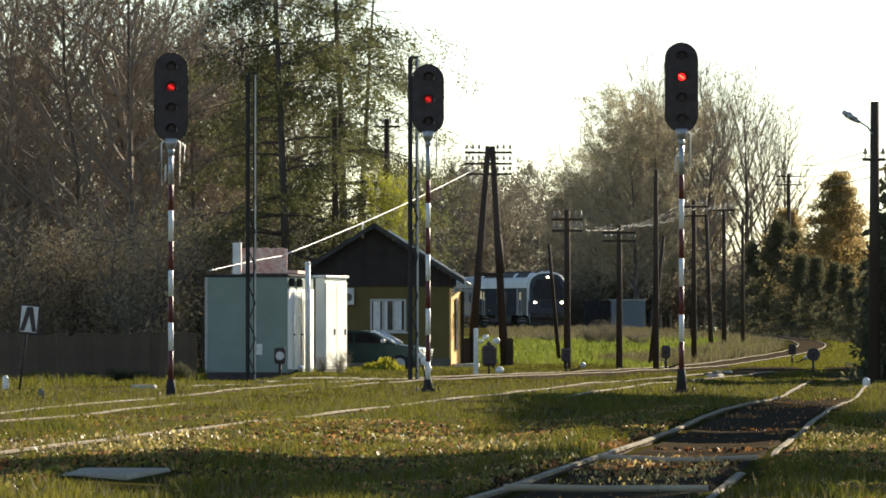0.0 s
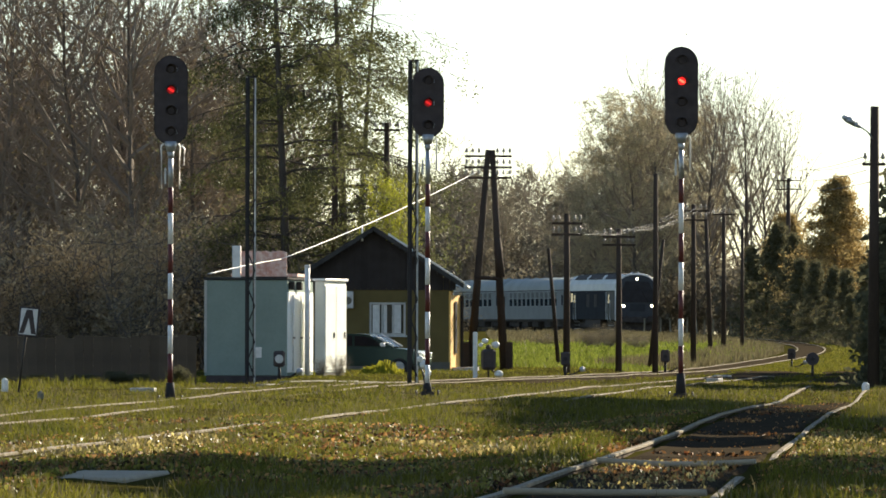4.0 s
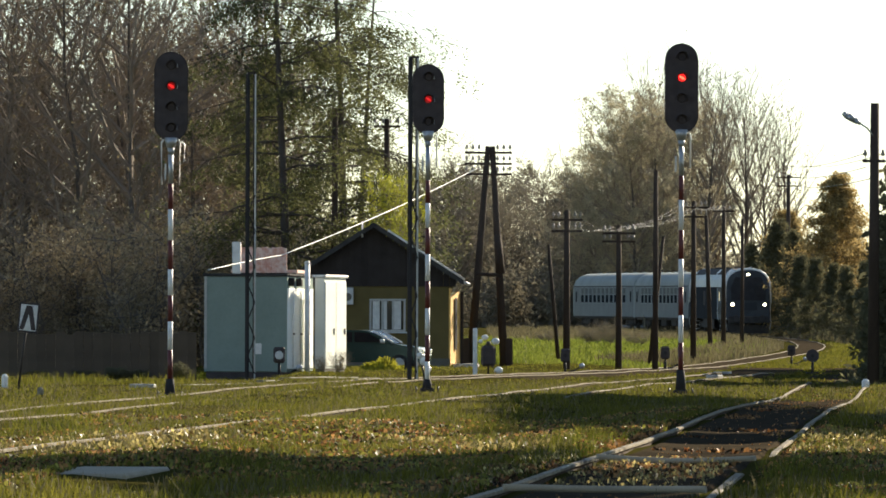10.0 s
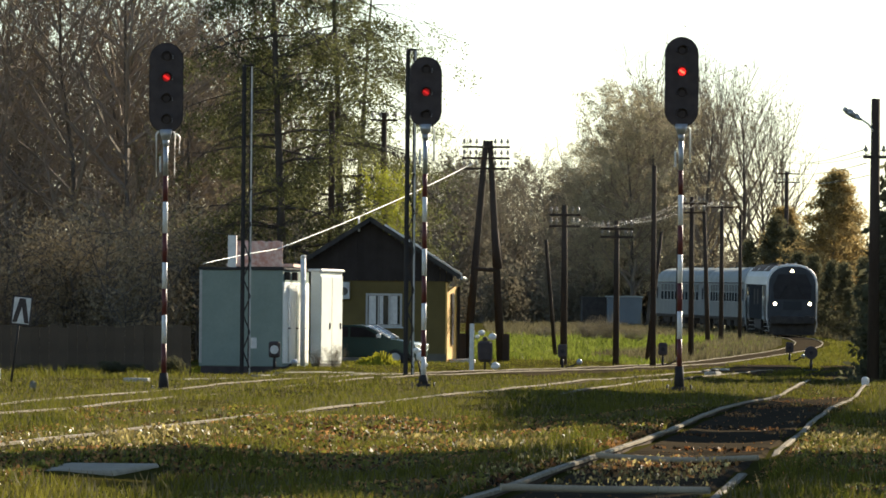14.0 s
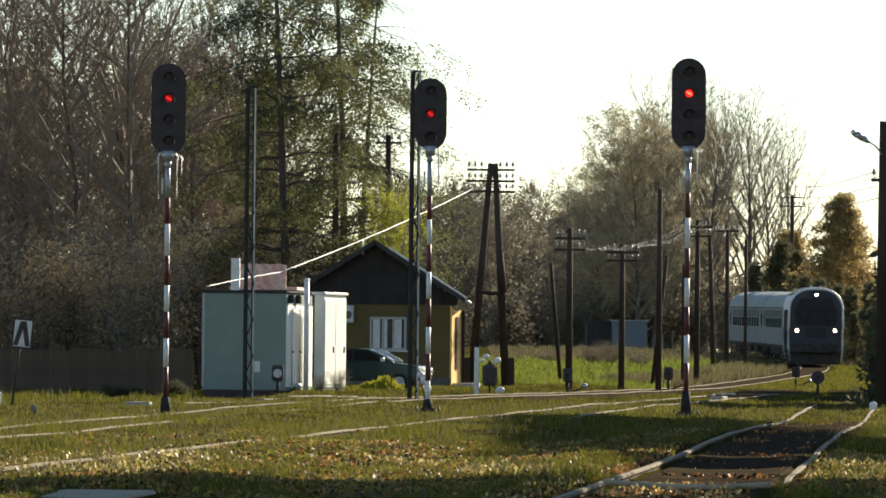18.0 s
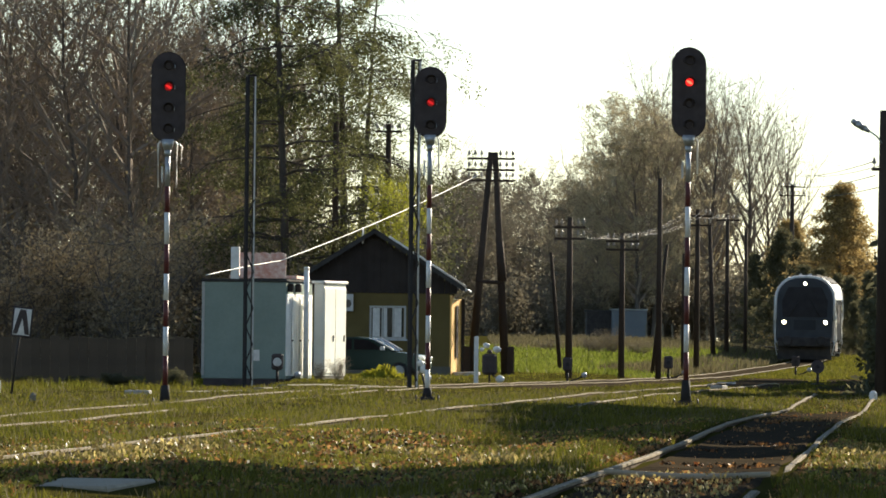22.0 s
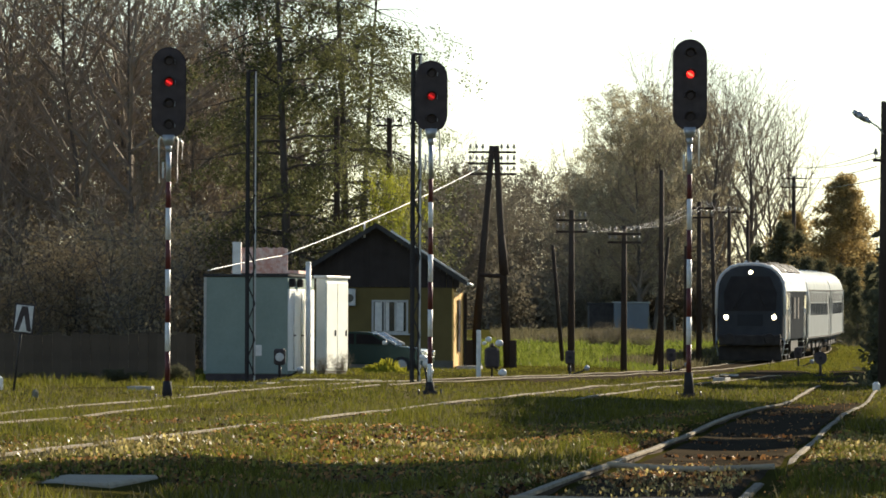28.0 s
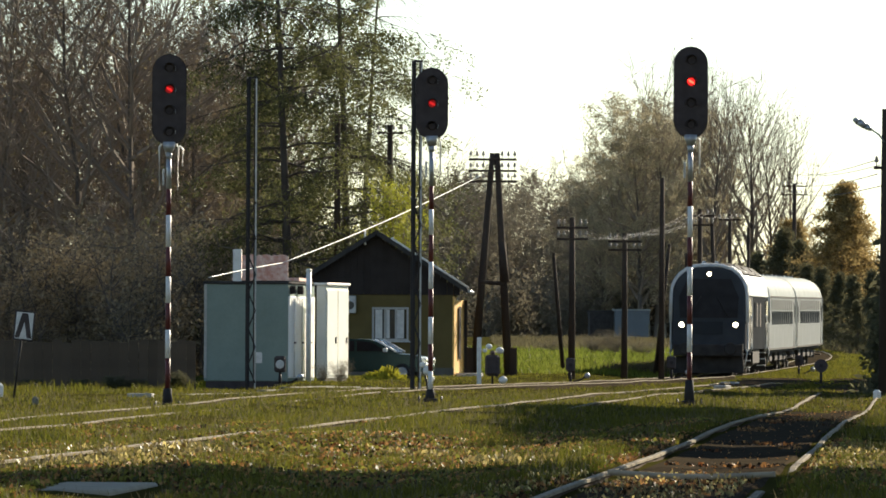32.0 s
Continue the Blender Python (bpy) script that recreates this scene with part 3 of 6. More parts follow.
def house():
    h = thing("gatehouse", on(-2.3, 258.0, -1.2), "small ochre railway hut with dark gable and gutter", "house")
    w, d, wall, apex = 2.6, 3.6, 2.85, 4.78
    slope, plate = 0.637, 3.1
    wx0, wx1, wz0, wz1 = -0.15, 1.1, 1.22, 2.36
    part("front_wall", box(B(), -w, -d, -0.1, wx0, -d + 0.28, wall), M["ochre"], h)
    part("front_wall", box(B(), wx1, -d, -0.1, w, -d + 0.28, wall), M["ochre"], h)
    part("front_wall", box(B(), wx0 + 0.002, -d, -0.1, wx1 - 0.002, -d + 0.28, wz0), M["ochre"], h)
    part("front_wall", box(B(), wx0 + 0.002, -d, wz1, wx1 - 0.002, -d + 0.28, wall), M["ochre"], h)
    part("side_wall", box(B(), w - 0.28, -d + 0.282, -0.1, w - 0.002, d, plate), M["ochre"], h)
    part("side_wall", box(B(), -w + 0.002, -d + 0.282, -0.1, -w + 0.28, d, plate), M["ochre"], h)
    part("back_wall", box(B(), -w + 0.282, d - 0.28, -0.1, w - 0.282, d - 0.002, plate), M["ochre"], h)
    part("plinth", box(B(), -w - 0.03, -d - 0.03, -0.12, w + 0.03, -d - 0.002, 0.3), M["plinth"], h, "grey rendered plinth")
    # gable boards
    n = 26
    for i in range(n):
        x0, x1 = -w - 0.25 + i * (2 * w + 0.5) / n, -w - 0.25 + (i + 1) * (2 * w + 0.5) / n - 0.012
        z0, z1 = apex + 0.06 - abs(x0) * slope, apex + 0.06 - abs(x1) * slope
        lo = wall - 0.06
        if min(z0, z1) > lo + 0.05:
            part("gable_board", prism(B(), [(x0, lo), (x1, lo), (x1, z1), (x0, z0)], "y", -d - 0.05, -d - 0.02), M["darkboard"], h)
    part("gable_core", prism(B(), [(-w + 0.3, wall + 0.002), (w - 0.3, wall + 0.002), (w - 0.3, plate + 0.15), (0, apex - 0.02), (-w + 0.3, plate + 0.15)], "y", -d - 0.018, d), M["darkboard"], h)
    for s in (-1, 1):
        e = w + 0.5
        top, eave = apex + 0.1, apex + 0.1 - e * slope
        bm = prism(B(), [(0, top), (s * e, eave), (s * e, eave + 0.1), (0, top + 0.1)], "y", -d - 0.42, d + 0.42)
        slab = part("roof_slope", bm, M["rooffelt"], h, "dark felt roof slope")
        bm = prism(B(), [(s * 0.01, top - 0.06), (s * (e + 0.02), eave - 0.06), (s * (e + 0.02), eave + 0.115), (s * 0.01, top + 0.115)], "y", -d - 0.46, -d - 0.422)
        part("verge_board", bm, M["rooffelt"], slab)
        if s > 0:
            bm = tube(B(), (0.5, -d - 0.44, top + 0.10 - 0.4 * slope), (e + 0.05, -d - 0.44, eave + 0.13), 0.04, 0.04, 6)
            part("verge_flashing", bm, M["whitepaint"], slab, "pale metal verge flashing")
        part("gutter", tube(B(), (s * (e + 0.06), -d - 0.4, eave + 0.02), (s * (e + 0.06), d + 0.4, eave + 0.02), 0.06, 0.06, 8), M["greymetal"], h)
    part("roof_spike", tube(B(), (-0.4, -d - 0.3, apex - 0.3), (-0.4, -d - 0.3, apex + 0.25), 0.035, 0.025, 6), M["whitepaint"], h, "thin white pipe on the roof")
    # window; its white frame and mullions are coloured grey for shade
    win = part("window_frame", box(box(box(box(B(), wx0, -d - 0.02, wz0, wx1, -d + 0.1, wz0 + 0.07), wx0, -d - 0.02, wz1 - 0.07, wx1, -d + 0.1, wz1),
               wx0, -d - 0.02, wz0 + 0.071, wx0 + 0.07, -d + 0.1, wz1 - 0.071), wx1 - 0.07, -d - 0.02, wz0 + 0.071, wx1, -d + 0.1, wz1 - 0.071), M["greyframe"], h, "white wooden window frame, greyed in colour for the shade")
    third = (wx1 - wx0 - 0.14) / 3
    for k in range(3):
        a, b = wx0 + 0.07 + k * third, wx0 + 0.07 + (k + 1) * third
        if k:
            part("mullion", box(B(), a - 0.03, -d - 0.015, wz0 + 0.072, a + 0.03, -d + 0.08, wz1 - 0.072), M["greyframe"], win)
        part("pane", box(B(), a + 0.031, -d + 0.03, wz0 + 0.073, b - 0.031, -d + 0.036, wz1 - 0.073), M["glassdark"], win)
        for x0, x1 in ((a + 0.04, a + 0.16),) if k == 1 else ((a + 0.035, b - 0.09), ):
            bm = B()
            pts = [(x0 + (x1 - x0) * i / 8, -d + 0.020 + 0.007 * (i % 2)) for i in range(9)]
            for (p, q), (u, v) in zip(pts, pts[1:]):
                bm.faces.new([bm.verts.new(c) for c in ((p, q, wz0 + 0.08), (u, v, wz0 + 0.08), (u, v, wz1 - 0.08), (p, q, wz1 - 0.08))])
            part("curtain", bm, M["netcurtain"], win, "pale gathered curtain")
    part("window_sill", box(B(), wx0 - 0.06, -d - 0.1, wz0 - 0.05, wx1 + 0.06, -d - 0.001, wz0 - 0.002), M["greymetal"], h)
    ac = part("wall_box", box(B(), -1.1, -d - 0.24, 2.15, -0.7, -d - 0.002, 2.75, 0.02), M["greymetal"], h, "pale grey cooling unit on the wall")
    part("fan_grille", tube(B(), (-0.9, -d - 0.242, 2.42), (-0.9, -d - 0.255, 2.42), 0.14, 0.13, 14), M["plinth"], ac, "round dark fan grille")
    # doors on the sunny side, their ochre brightened to look sunlit
    for y0 in (-d + 0.5, -d + 2.4):
        fr = part("door_frame", box(box(box(B(), w, y0, 0.02, w + 0.05, y0 + 0.12, 2.75), w, y0 + 1.08, 0.02, w + 0.05, y0 + 1.2, 2.75), w, y0 + 0.121, 2.63, w + 0.05, y0 + 1.079, 2.75), M["sunlitochre"], h, "ochre door frame, colour brightened for the sunlight")
        part("door_leaf", box(B(), w + 0.001, y0 + 0.13, 0.05, w + 0.03, y0 + 1.07, 2.1), M["darkboard"], fr)
        part("transom_pane", box(B(), w + 0.001, y0 + 0.13, 2.15, w + 0.02, y0 + 1.07, 2.62), M["glassdark"], fr)
    leaf = B()
    a, dl = radians(10), 1.9
    prism(leaf, [(w + 0.03, -d + 0.05), (w + 0.03 + dl * math.sin(a), -d + 0.05 + dl * math.cos(a)), (w + dl * math.sin(a), -d + 0.09 + dl * math.cos(a)), (w, -d + 0.09)], "z", 0.05, 2.62)
    op = part("open_door", leaf, M["sunlitochre"], h, "open ochre wooden door, sunlight put into its bright colour")
    part("door_edge", box(B(), w + dl * math.sin(a) + 0.035, -d + dl * math.cos(a) - 0.06, 0.05, w + dl * math.sin(a) + 0.14, -d + dl * math.cos(a) + 0.06, 2.62), M["darkboard"], op)
    part("door_slot", prism(B(), [(w + 0.06 + u * math.sin(a), -d + 0.02 + u * math.cos(a)) for u in (0.8, 1.15)] + [(w + 0.07 + u * math.sin(a), -d + 0.0 + u * math.cos(a)) for u in (1.15, 0.8)], "z", 0.6, 2.4), M["darkboard"], op)
    part("corner_board", box(B(), w + 0.001, -d - 0.01, 0.0, w + 0.06, -d + 0.16, wall - 0.1), M["sunlitochre"], h)
    part("doorstep", box(B(), w + 0.1, -d + 0.3, -0.1, w + 1.0, -d + 3.6, 0.12, 0.02), M["concrete"], h)
    return h


house()


def parked_car():
    """A small dark hatchback seen from its side, bonnet to the right."""
    c = thing("parked_car", on(-2.42, 238.0, -12, -0.1), "dark green hatchback parked beside the hut", "car")
    L = 1.95
    lower = [(-L, 0.32), (L, 0.32), (L + 0.02, 0.62), (L - 0.1, 0.80), (0.95, 0.92), (-L + 0.05, 0.95), (-L - 0.02, 0.6)]
    bm = prism(B(), lower, "y", -0.80, 0.80)
    bmesh.ops.bevel(bm, geom=list(bm.edges), offset=0.06, segments=2, affect="EDGES")
    body = part("body", bm, M["carpaint"], c)
    roof = [(-L + 0.12, 0.94), (0.98, 0.91), (0.25, 1.32), (-0.2, 1.37), (-1.2, 1.35), (-1.62, 1.24)]
    bm = prism(B(), roof, "y", -0.68, 0.68)
    bmesh.ops.bevel(bm, geom=list(bm.edges), offset=0.05, segments=2, affect="EDGES")
    part("cabin", bm, M["carpaint"], c)
    for s in (-1, 1):
        for pts in ([(0.72, 0.97), (0.2, 1.26), (-0.28, 1.30), (-0.28, 0.97)], [(-0.36, 0.97), (-0.36, 1.30), (-1.1, 1.28), (-1.3, 0.98)]):
            part("side_window", prism(B(), pts, "y", s * 0.681, s * 0.69), M["glassdark"], c)
        part("headlight", box(B(), L - 0.12, s * 0.62 - 0.14, 0.6, L + 0.035, s * 0.62 + 0.14, 0.76, 0.02), M["chrome"], c, "clear headlight")
        mir = part("mirror", box(B(), 0.62, s * 0.8 - 0.1, 0.95, 0.74, s * 0.8 + 0.1, 1.08, 0.02), M["whitepaint"], c, "pale wing mirror")
        part("mirror_glass", box(B(), 0.60, s * 0.8 - 0.075, 0.965, 0.618, s * 0.8 + 0.075, 1.065), M["chrome"], mir, "bright mirror glass")
        for x in (-1.22, 1.22):
            wh = part("wheel", tube(B(), (x, s * 0.63, 0.29), (x, s * 0.82, 0.29), 0.29, 0.29, 20), M["rubber"], c)
            part("rim", tube(B(), (x, s * 0.821, 0.29), (x, s * 0.83, 0.29), 0.19, 0.17, 14), M["greymetal"], wh)
    bm = B()
    bm.faces.new([bm.verts.new(p) for p in ((1.0, -0.6, 0.95), (1.0, 0.6, 0.95), (0.32, 0.55, 1.34), (0.32, -0.55, 1.34))])
    bmesh.ops.solidify(bm, geom=bm.faces, thickness=0.02)
    part("windscreen", bm, M["glassdark"], c, "dark slanted windscreen")
    # the sun's reflection along the pillars, painted as white tubes
    for s in (-1, 1):
        part("pillar_trim", tube(B(), (1.0, s * 0.66, 0.96), (0.3, s * 0.62, 1.35), 0.032, 0.028, 6), M["whitepaint"], c, "windscreen pillar with the sun's gleam painted white")
    return c


parked_car()


# ---- masts, poles and wires ----
def lattice_mast(x, y, height, w, label, cable):
    m = thing("mast", on(x, y, 12), label, "mast", "slender masts by the huts")
    for sx, sy in ((-1, -1), (1, -1), (1, 1), (-1, 1)):
        k = 0.034 if sx < 0 else 0.02
        part("leg", box(B(), sx * w - k, sy * w - k, -0.05, sx * w + k, sy * w + k, height), M["lensblack"] if sx < 0 or sy > 0 else M["greymetal"], m)
    k, z = 0, 0.2
    while z < height * 0.6:
        s = 1 if k % 2 else -1
        part("brace", tube(B(), (-s * w, -w - 0.01, z), (s * w, -w - 0.01, z + 0.5), 0.02, 0.02, 5), M["lensblack"], m)
        z, k = z + 0.5, k + 1
    part("cap", box(B(), -w - 0.03, -w - 0.03, height + 0.001, w + 0.03, w + 0.03, height + 0.05), M["blackmetal"], m)
    if cable:
        part("junction_box", box(B(), 0.12, -0.2, 0.75, 0.28, -0.08, 1.05, 0.01), M["whitepaint"], m, "small pale junction box")
    return m


lattice_mast(-5.38, 206, 8.6, 0.10, "tall slender steel mast with a lattice foot", True)
lattice_mast(-0.76, 190, 8.35, 0.09, "tall slender dark steel mast beside the tracks", False)


def insulator(parent, data, x, y, z):
    return more("insulator", data, parent, pose(x, y, z))


INSULATOR = mesh_of("insulator", tube(tube(tube(B(), (0, 0, 0), (0, 0, 0.1), 0.012, 0.012, 6), (0, 0, 0.1), (0, 0, 0.17), 0.05, 0.06, 8), (0, 0, 0.17), (0, 0, 0.26), 0.04, 0.025, 8), M["porcelain"])


def crossarms(p, zs, half, count, bracket=0.0):
    for z in zs:
        arm = part("crossarm", box(B(), -half, -0.11, z - 0.04, half, -0.05, z + 0.04), M["woodpole"], p)
        for i in range(count):
            u = -half + 0.07 + (2 * half - 0.14) * i / (count - 1)
            if abs(u) > 0.12:
                insulator(arm, INSULATOR, u, -0.08, z + 0.04)


def wood_pole(x, y, height, r, label, arms=(), half=0.6, count=6, lean=0.0, rz=0.0):
    p = thing("utility_pole", on(x, y, rz, -0.08) @ pose(0, 0, 0, 0, lean, 0), label, "utility pole", "wooden poles along the line")
    part("pole", tube(B(), (0, 0, -0.1), (0, 0, height), r, r * 0.72, 10), M["woodpole"], p)
    if arms:
        crossarms(p, [height - a for a in arms], half, count)
    return p


def a_pole():
    x, y = 1.62, 262
    p = thing("a_frame_pole", on(x, y), "dark wooden A-frame pole with insulator crossarms", "utility pole", "wooden poles along the line")
    for s, foot in ((-1, -0.64), (1, 0.60)):
        part("leg", tube(B(), (foot, 0, -0.15), (0.07 + s * 0.075, 0, 7.85), 0.16, 0.105, 10), M["woodpole"], p)
    for foot in (-0.78, 0.76):
        part("stub", box(B(), foot - 0.15, -0.18, -0.12, foot + 0.13, 0.14, 1.0, 0.03), M["woodpole"], p, "short thick dark stub at the foot")
    part("spar", tube(B(), (-0.44, -0.1, 3.3), (0.43, -0.1, 3.25), 0.07, 0.07, 8), M["woodpole"], p)
    part("leg_sleeve", tube(B(), (0.44, -0.02, 3.3), (0.33, -0.02, 4.7), 0.17, 0.13, 8), M["woodpole"], p)
    crossarms(p, (7.62, 7.22, 6.85), 0.84, 8)
    return p


a_pole()
wood_pole(4.43, 262, 5.75, 0.13, "dark wooden telegraph pole with a crossarm", (0.35, 0.75), 0.55, 6)
wood_pole(6.43, 268, 5.4, 0.12, "dark wooden telegraph pole with a crossarm", (0.3, 0.6), 0.6, 6)
wood_pole(7.77, 268, 7.35, 0.11, "tall plain dark wooden pole", ())
wood_pole(4.75, 300, 4.9, 0.09, "leaning wooden strut pole", (), lean=-5)
wood_pole(8.45, 300, 5.4, 0.09, "leaning wooden strut pole", (), lean=6)
wood_pole(11.0, 322, 7.2, 0.13, "dark wooden telegraph pole with a crossarm", (0.3, 0.7), 0.6, 6)
wood_pole(10.1, 312, 5.2, 0.1, "dark plain wooden pole", ())
wood_pole(14.05, 385, 7.1, 0.13, "dark plain wooden pole", (), lean=-2)
wood_pole(15.0, 392, 7.6, 0.13, "dark wooden telegraph pole with a crossarm", (0.3,), 0.6, 6)
wood_pole(16.4, 402, 7.0, 0.11, "dark plain wooden pole", ())
wood_pole(-2.1, 275, 9.3, 0.14, "tall dark wooden pole behind the hut", (0.3,), 0.5, 4)
wood_pole(-4.0, 272, 9.6, 0.14, "tall dark wooden pole behind the hut", ())
wood_pole(24.0, 510, 11.2, 0.18, "distant wooden pole with two crossarms", (0.2, 0.8), 0.9, 6)


def street_lamp():
    p = thing("street_lamp", on(11.15, 190), "dark pole with an arm and lamp head", "street lamp")
    part("pole", tube(B(), (0, 0, -0.1), (0.02, 0, 7.25), 0.16, 0.11, 12), M["woodpole"], p)
    arm = part("arm", path_tube(B(), [(-0.02, -0.08, 6.4), (-0.18, -0.1, 6.6), (-0.4, -0.1, 6.74)], 0.025), M["greymetal"], p)
    bm = B()
    for a, b, r0, r1 in (((-0.36, -0.1, 6.71), (-0.5, -0.1, 6.80), 0.04, 0.085), ((-0.5, -0.1, 6.80), (-0.7, -0.1, 6.92), 0.085, 0.095), ((-0.7, -0.1, 6.92), (-0.82, -0.1, 6.99), 0.095, 0.05)):
        tube(bm, a, b, r0, r1, 10)
    part("lamp_head", bm, M["greymetal"], arm, "grey teardrop lamp head")
    crossarms(p, (5.75,), 0.3, 4)
    return p


street_lamp()


def cable(name, a, b, sag, r, m, label, n=14):
    pts = []
    for i in range(n + 1):
        t = i / n
        p = Vector(a).lerp(Vector(b), t)
        p.z -= sag * 4 * t * (1 - t)
        pts.append(p)
    bm = path_tube(B(), pts, r, 5)
    return single(name, bm, m, Matrix(), label, "cable", "overhead wires")


for dz, dx in ((5.95, -0.25), (5.95, 0.25), (5.6, -0.2), (5.3, -0.1)):
    cable("overhead_wire", (11.15 + dx, 190, ground(11, 190) + dz), (24.0 + dx * 2, 510, ground(24, 510) + 11.9 + (dz - 5.95) * 2), 0.3, 0.012, M["blackmetal"], "thin dark overhead wire", 20)
for (xa, ya, za), (xb, yb, zb) in (((4.43, 262, 5.55), (6.43, 268, 5.3)), ((6.43, 268, 5.3), (11.0, 322, 7.2)), ((11.0, 322, 7.2), (15.0, 392, 8.4))):
    for dx in (-0.45, -0.2, 0.2, 0.45):
        cable("telegraph_wire", (xa + dx, ya - 0.08, za), (xb + dx, yb - 0.08, zb), 0.3, 0.006, M["blackmetal"], "thin dark telegraph wire", 10)
cable("service_cable", (-6.75, 211.9, 3.16), (-4.95, 225, 3.74), -0.02, 0.014, M["whitepaint"], "pale thick cable from the container roof")
cable("service_cable", (-4.95, 225, 3.74), (1.2, 262, 7.28), 0.12, 0.014, M["whitepaint"], "pale thick cable rising over the hut roof")


# ---- trackside furniture ----
def switch_stand(x, y, kind, label, rz=0.0, pale=False):
    s = thing("switch_stand", on(x, y, rz), label, "switch stand", "switch stands along the tracks")
    part("base_plate", box(B(), -0.22, -0.14, -0.05, 0.22, 0.14, 0.06, 0.01), M["blackmetal"], s)
    if kind == "weight":
        part("post", box(B(), -0.40, -0.06, 0.0, -0.26, 0.06, 1.5, 0.02), M["whitepaint"], s, "white painted post")
        part("stem", tube(B(), (0.08, 0, 0.0), (0.08, 0, 1.1), 0.03, 0.03, 8), M["blackmetal"], s)
        part("lantern_drum", box(tube(B(), (0.08, 0, 0.98), (0.08, 0, 1.1), 0.1, 0.05, 10), -0.15, -0.16, 0.32, 0.31, 0.16, 0.975, 0.08), M["black"], s, "black lantern drum")
        part("weight_arm", tube(B(), (0.05, -0.1, 0.4), (0.36, -0.12, 0.2), 0.022, 0.022, 6), M["blackmetal"], s)
        for px, pz, r in ((-0.03, 1.22, 0.1), (0.3, 1.1, 0.12), (0.4, 0.2, 0.13), (-0.16, 1.1, 0.07)):
            bm = B()
            bmesh.ops.create_icosphere(bm, subdivisions=2, radius=r, matrix=Matrix.Translation((px, -0.1, pz)) @ Matrix.Diagonal((1.1, 0.7, 0.9, 1)))
            part("counterweight", bm, M["whitepaint"], s, "white painted counterweight")
    elif kind == "lever":
        part("lever", tube(B(), (0.0, 0, 0.05), (-0.12, 0, 0.62), 0.03, 0.025, 8), M["blackmetal"], s)
        for px, pz, r in ((-0.04, 0.62, 0.12), (0.06, 0.42, 0.075), (-0.15, 0.76, 0.08), (0.02, 0.28, 0.06)):
            bm = B()
            bmesh.ops.create_icosphere(bm, subdivisions=2, radius=r, matrix=Matrix.Translation((px, -0.05, pz)) @ Matrix.Diagonal((1, 0.7, 1, 1)))
            part("counterweight", bm, M["whitepaint"], s, "white painted counterweight")
    else:
        part("post", tube(B(), (0, 0, 0), (0, 0, 0.42), 0.05, 0.04, 8), M["blackmetal"], s)
        if kind == "round":
            bm = tube(B(), (0, -0.13, 0.62), (0, 0.13, 0.62), 0.22, 0.22, 16)
        else:
            bm = box(B(), -0.16, -0.14, 0.4, 0.16, 0.14, 0.85, 0.05)
        lan = part("lantern", bm, M["black"], s, "black switch lantern")
        part("lantern_face", tube(B(), (0, -0.131 if kind == "round" else -0.142, 0.62), (0, -0.15, 0.62), 0.12 if pale else 0.07, 0.11 if pale else 0.06, 14), M["curtain"] if pale else M["blackmetal"], lan, "pale round lantern face" if pale else "dark round lantern face")
        if kind != "round":
            part("lever", path_tube(B(), [(0.1, 0, 0.08), (0.3, 0, 0.12), (0.55, 0, 0.26)], 0.03), M["blackmetal"], s)
            bm = B()
            bmesh.ops.create_icosphere(bm, subdivisions=2, radius=0.1, matrix=Matrix.Translation((0.56, 0, 0.27)))
            part("counterweight", bm, M["greymetal"], s)
    return s


switch_stand(1.35, 228, "weight", "switch stand with black drum and white weights")
switch_stand(-0.40, 181, "lever", "switch lever with white round counterweights")
switch_stand(-4.55, 205, "box", "black switch lantern with a pale face", pale=True)
switch_stand(4.12, 246, "box", "black switch lantern beside a wooden pole")
switch_stand(7.95, 262, "box", "black switch lantern beside a wooden pole")
switch_stand(14.5, 305, "box", "black switch lantern on a post by the bend")
switch_stand(12.5, 248, "round", "round black switch lantern on a low post")
single("marker_stone", box(B(), -0.09, -0.09, -0.05, 0.09, 0.09, 0.2, 0.05), M["whitepaint"], on(10.2, 177), "small white painted marker stone in grass", "marker stone", "marker stones")
single("marker_stone", box(B(), -0.08, -0.08, -0.05, 0.08, 0.08, 0.34, 0.06), M["whitepaint"], on(-10.6, 178), "small white painted marker stone in grass", "marker stone", "marker stones")
single("marker_stone", box(B(), -0.07, -0.07, -0.05, 0.07, 0.07, 0.2, 0.05), M["dirtyconcrete"], on(-8.75, 160), "small grey marker stone in grass", "marker stone", "marker stones")


def track_sign():
    s = thing("track_sign", on(-10.03, 175, 0, -0.09) @ pose(0, 0, 0, 0, 5.5, 0), "white board with a black wedge on a thin post", "sign")
    part("post", tube(B(), (-0.08, 0, -0.1), (-0.02, 0, 2.1), 0.028, 0.028, 8), M["blackmetal"], s)
    bd = part("board", box(B(), -0.24, -0.05, 1.45, 0.24, -0.025, 2.16, 0.01), M["black"], s, "black-edged board")
    part("board_face", box(B(), -0.2, -0.06, 1.5, 0.2, -0.052, 2.12), M["curtain"], bd)
    for sx in (-1, 1):
        part("wedge", prism(B(), [(sx * 0.0, 2.1), (sx * 0.07, 2.1), (sx * 0.2, 1.52), (sx * 0.09, 1.52), (0.0, 1.9)], "y", -0.068, -0.062), M["black"], bd, "black painted wedge")
    return s


track_sign()


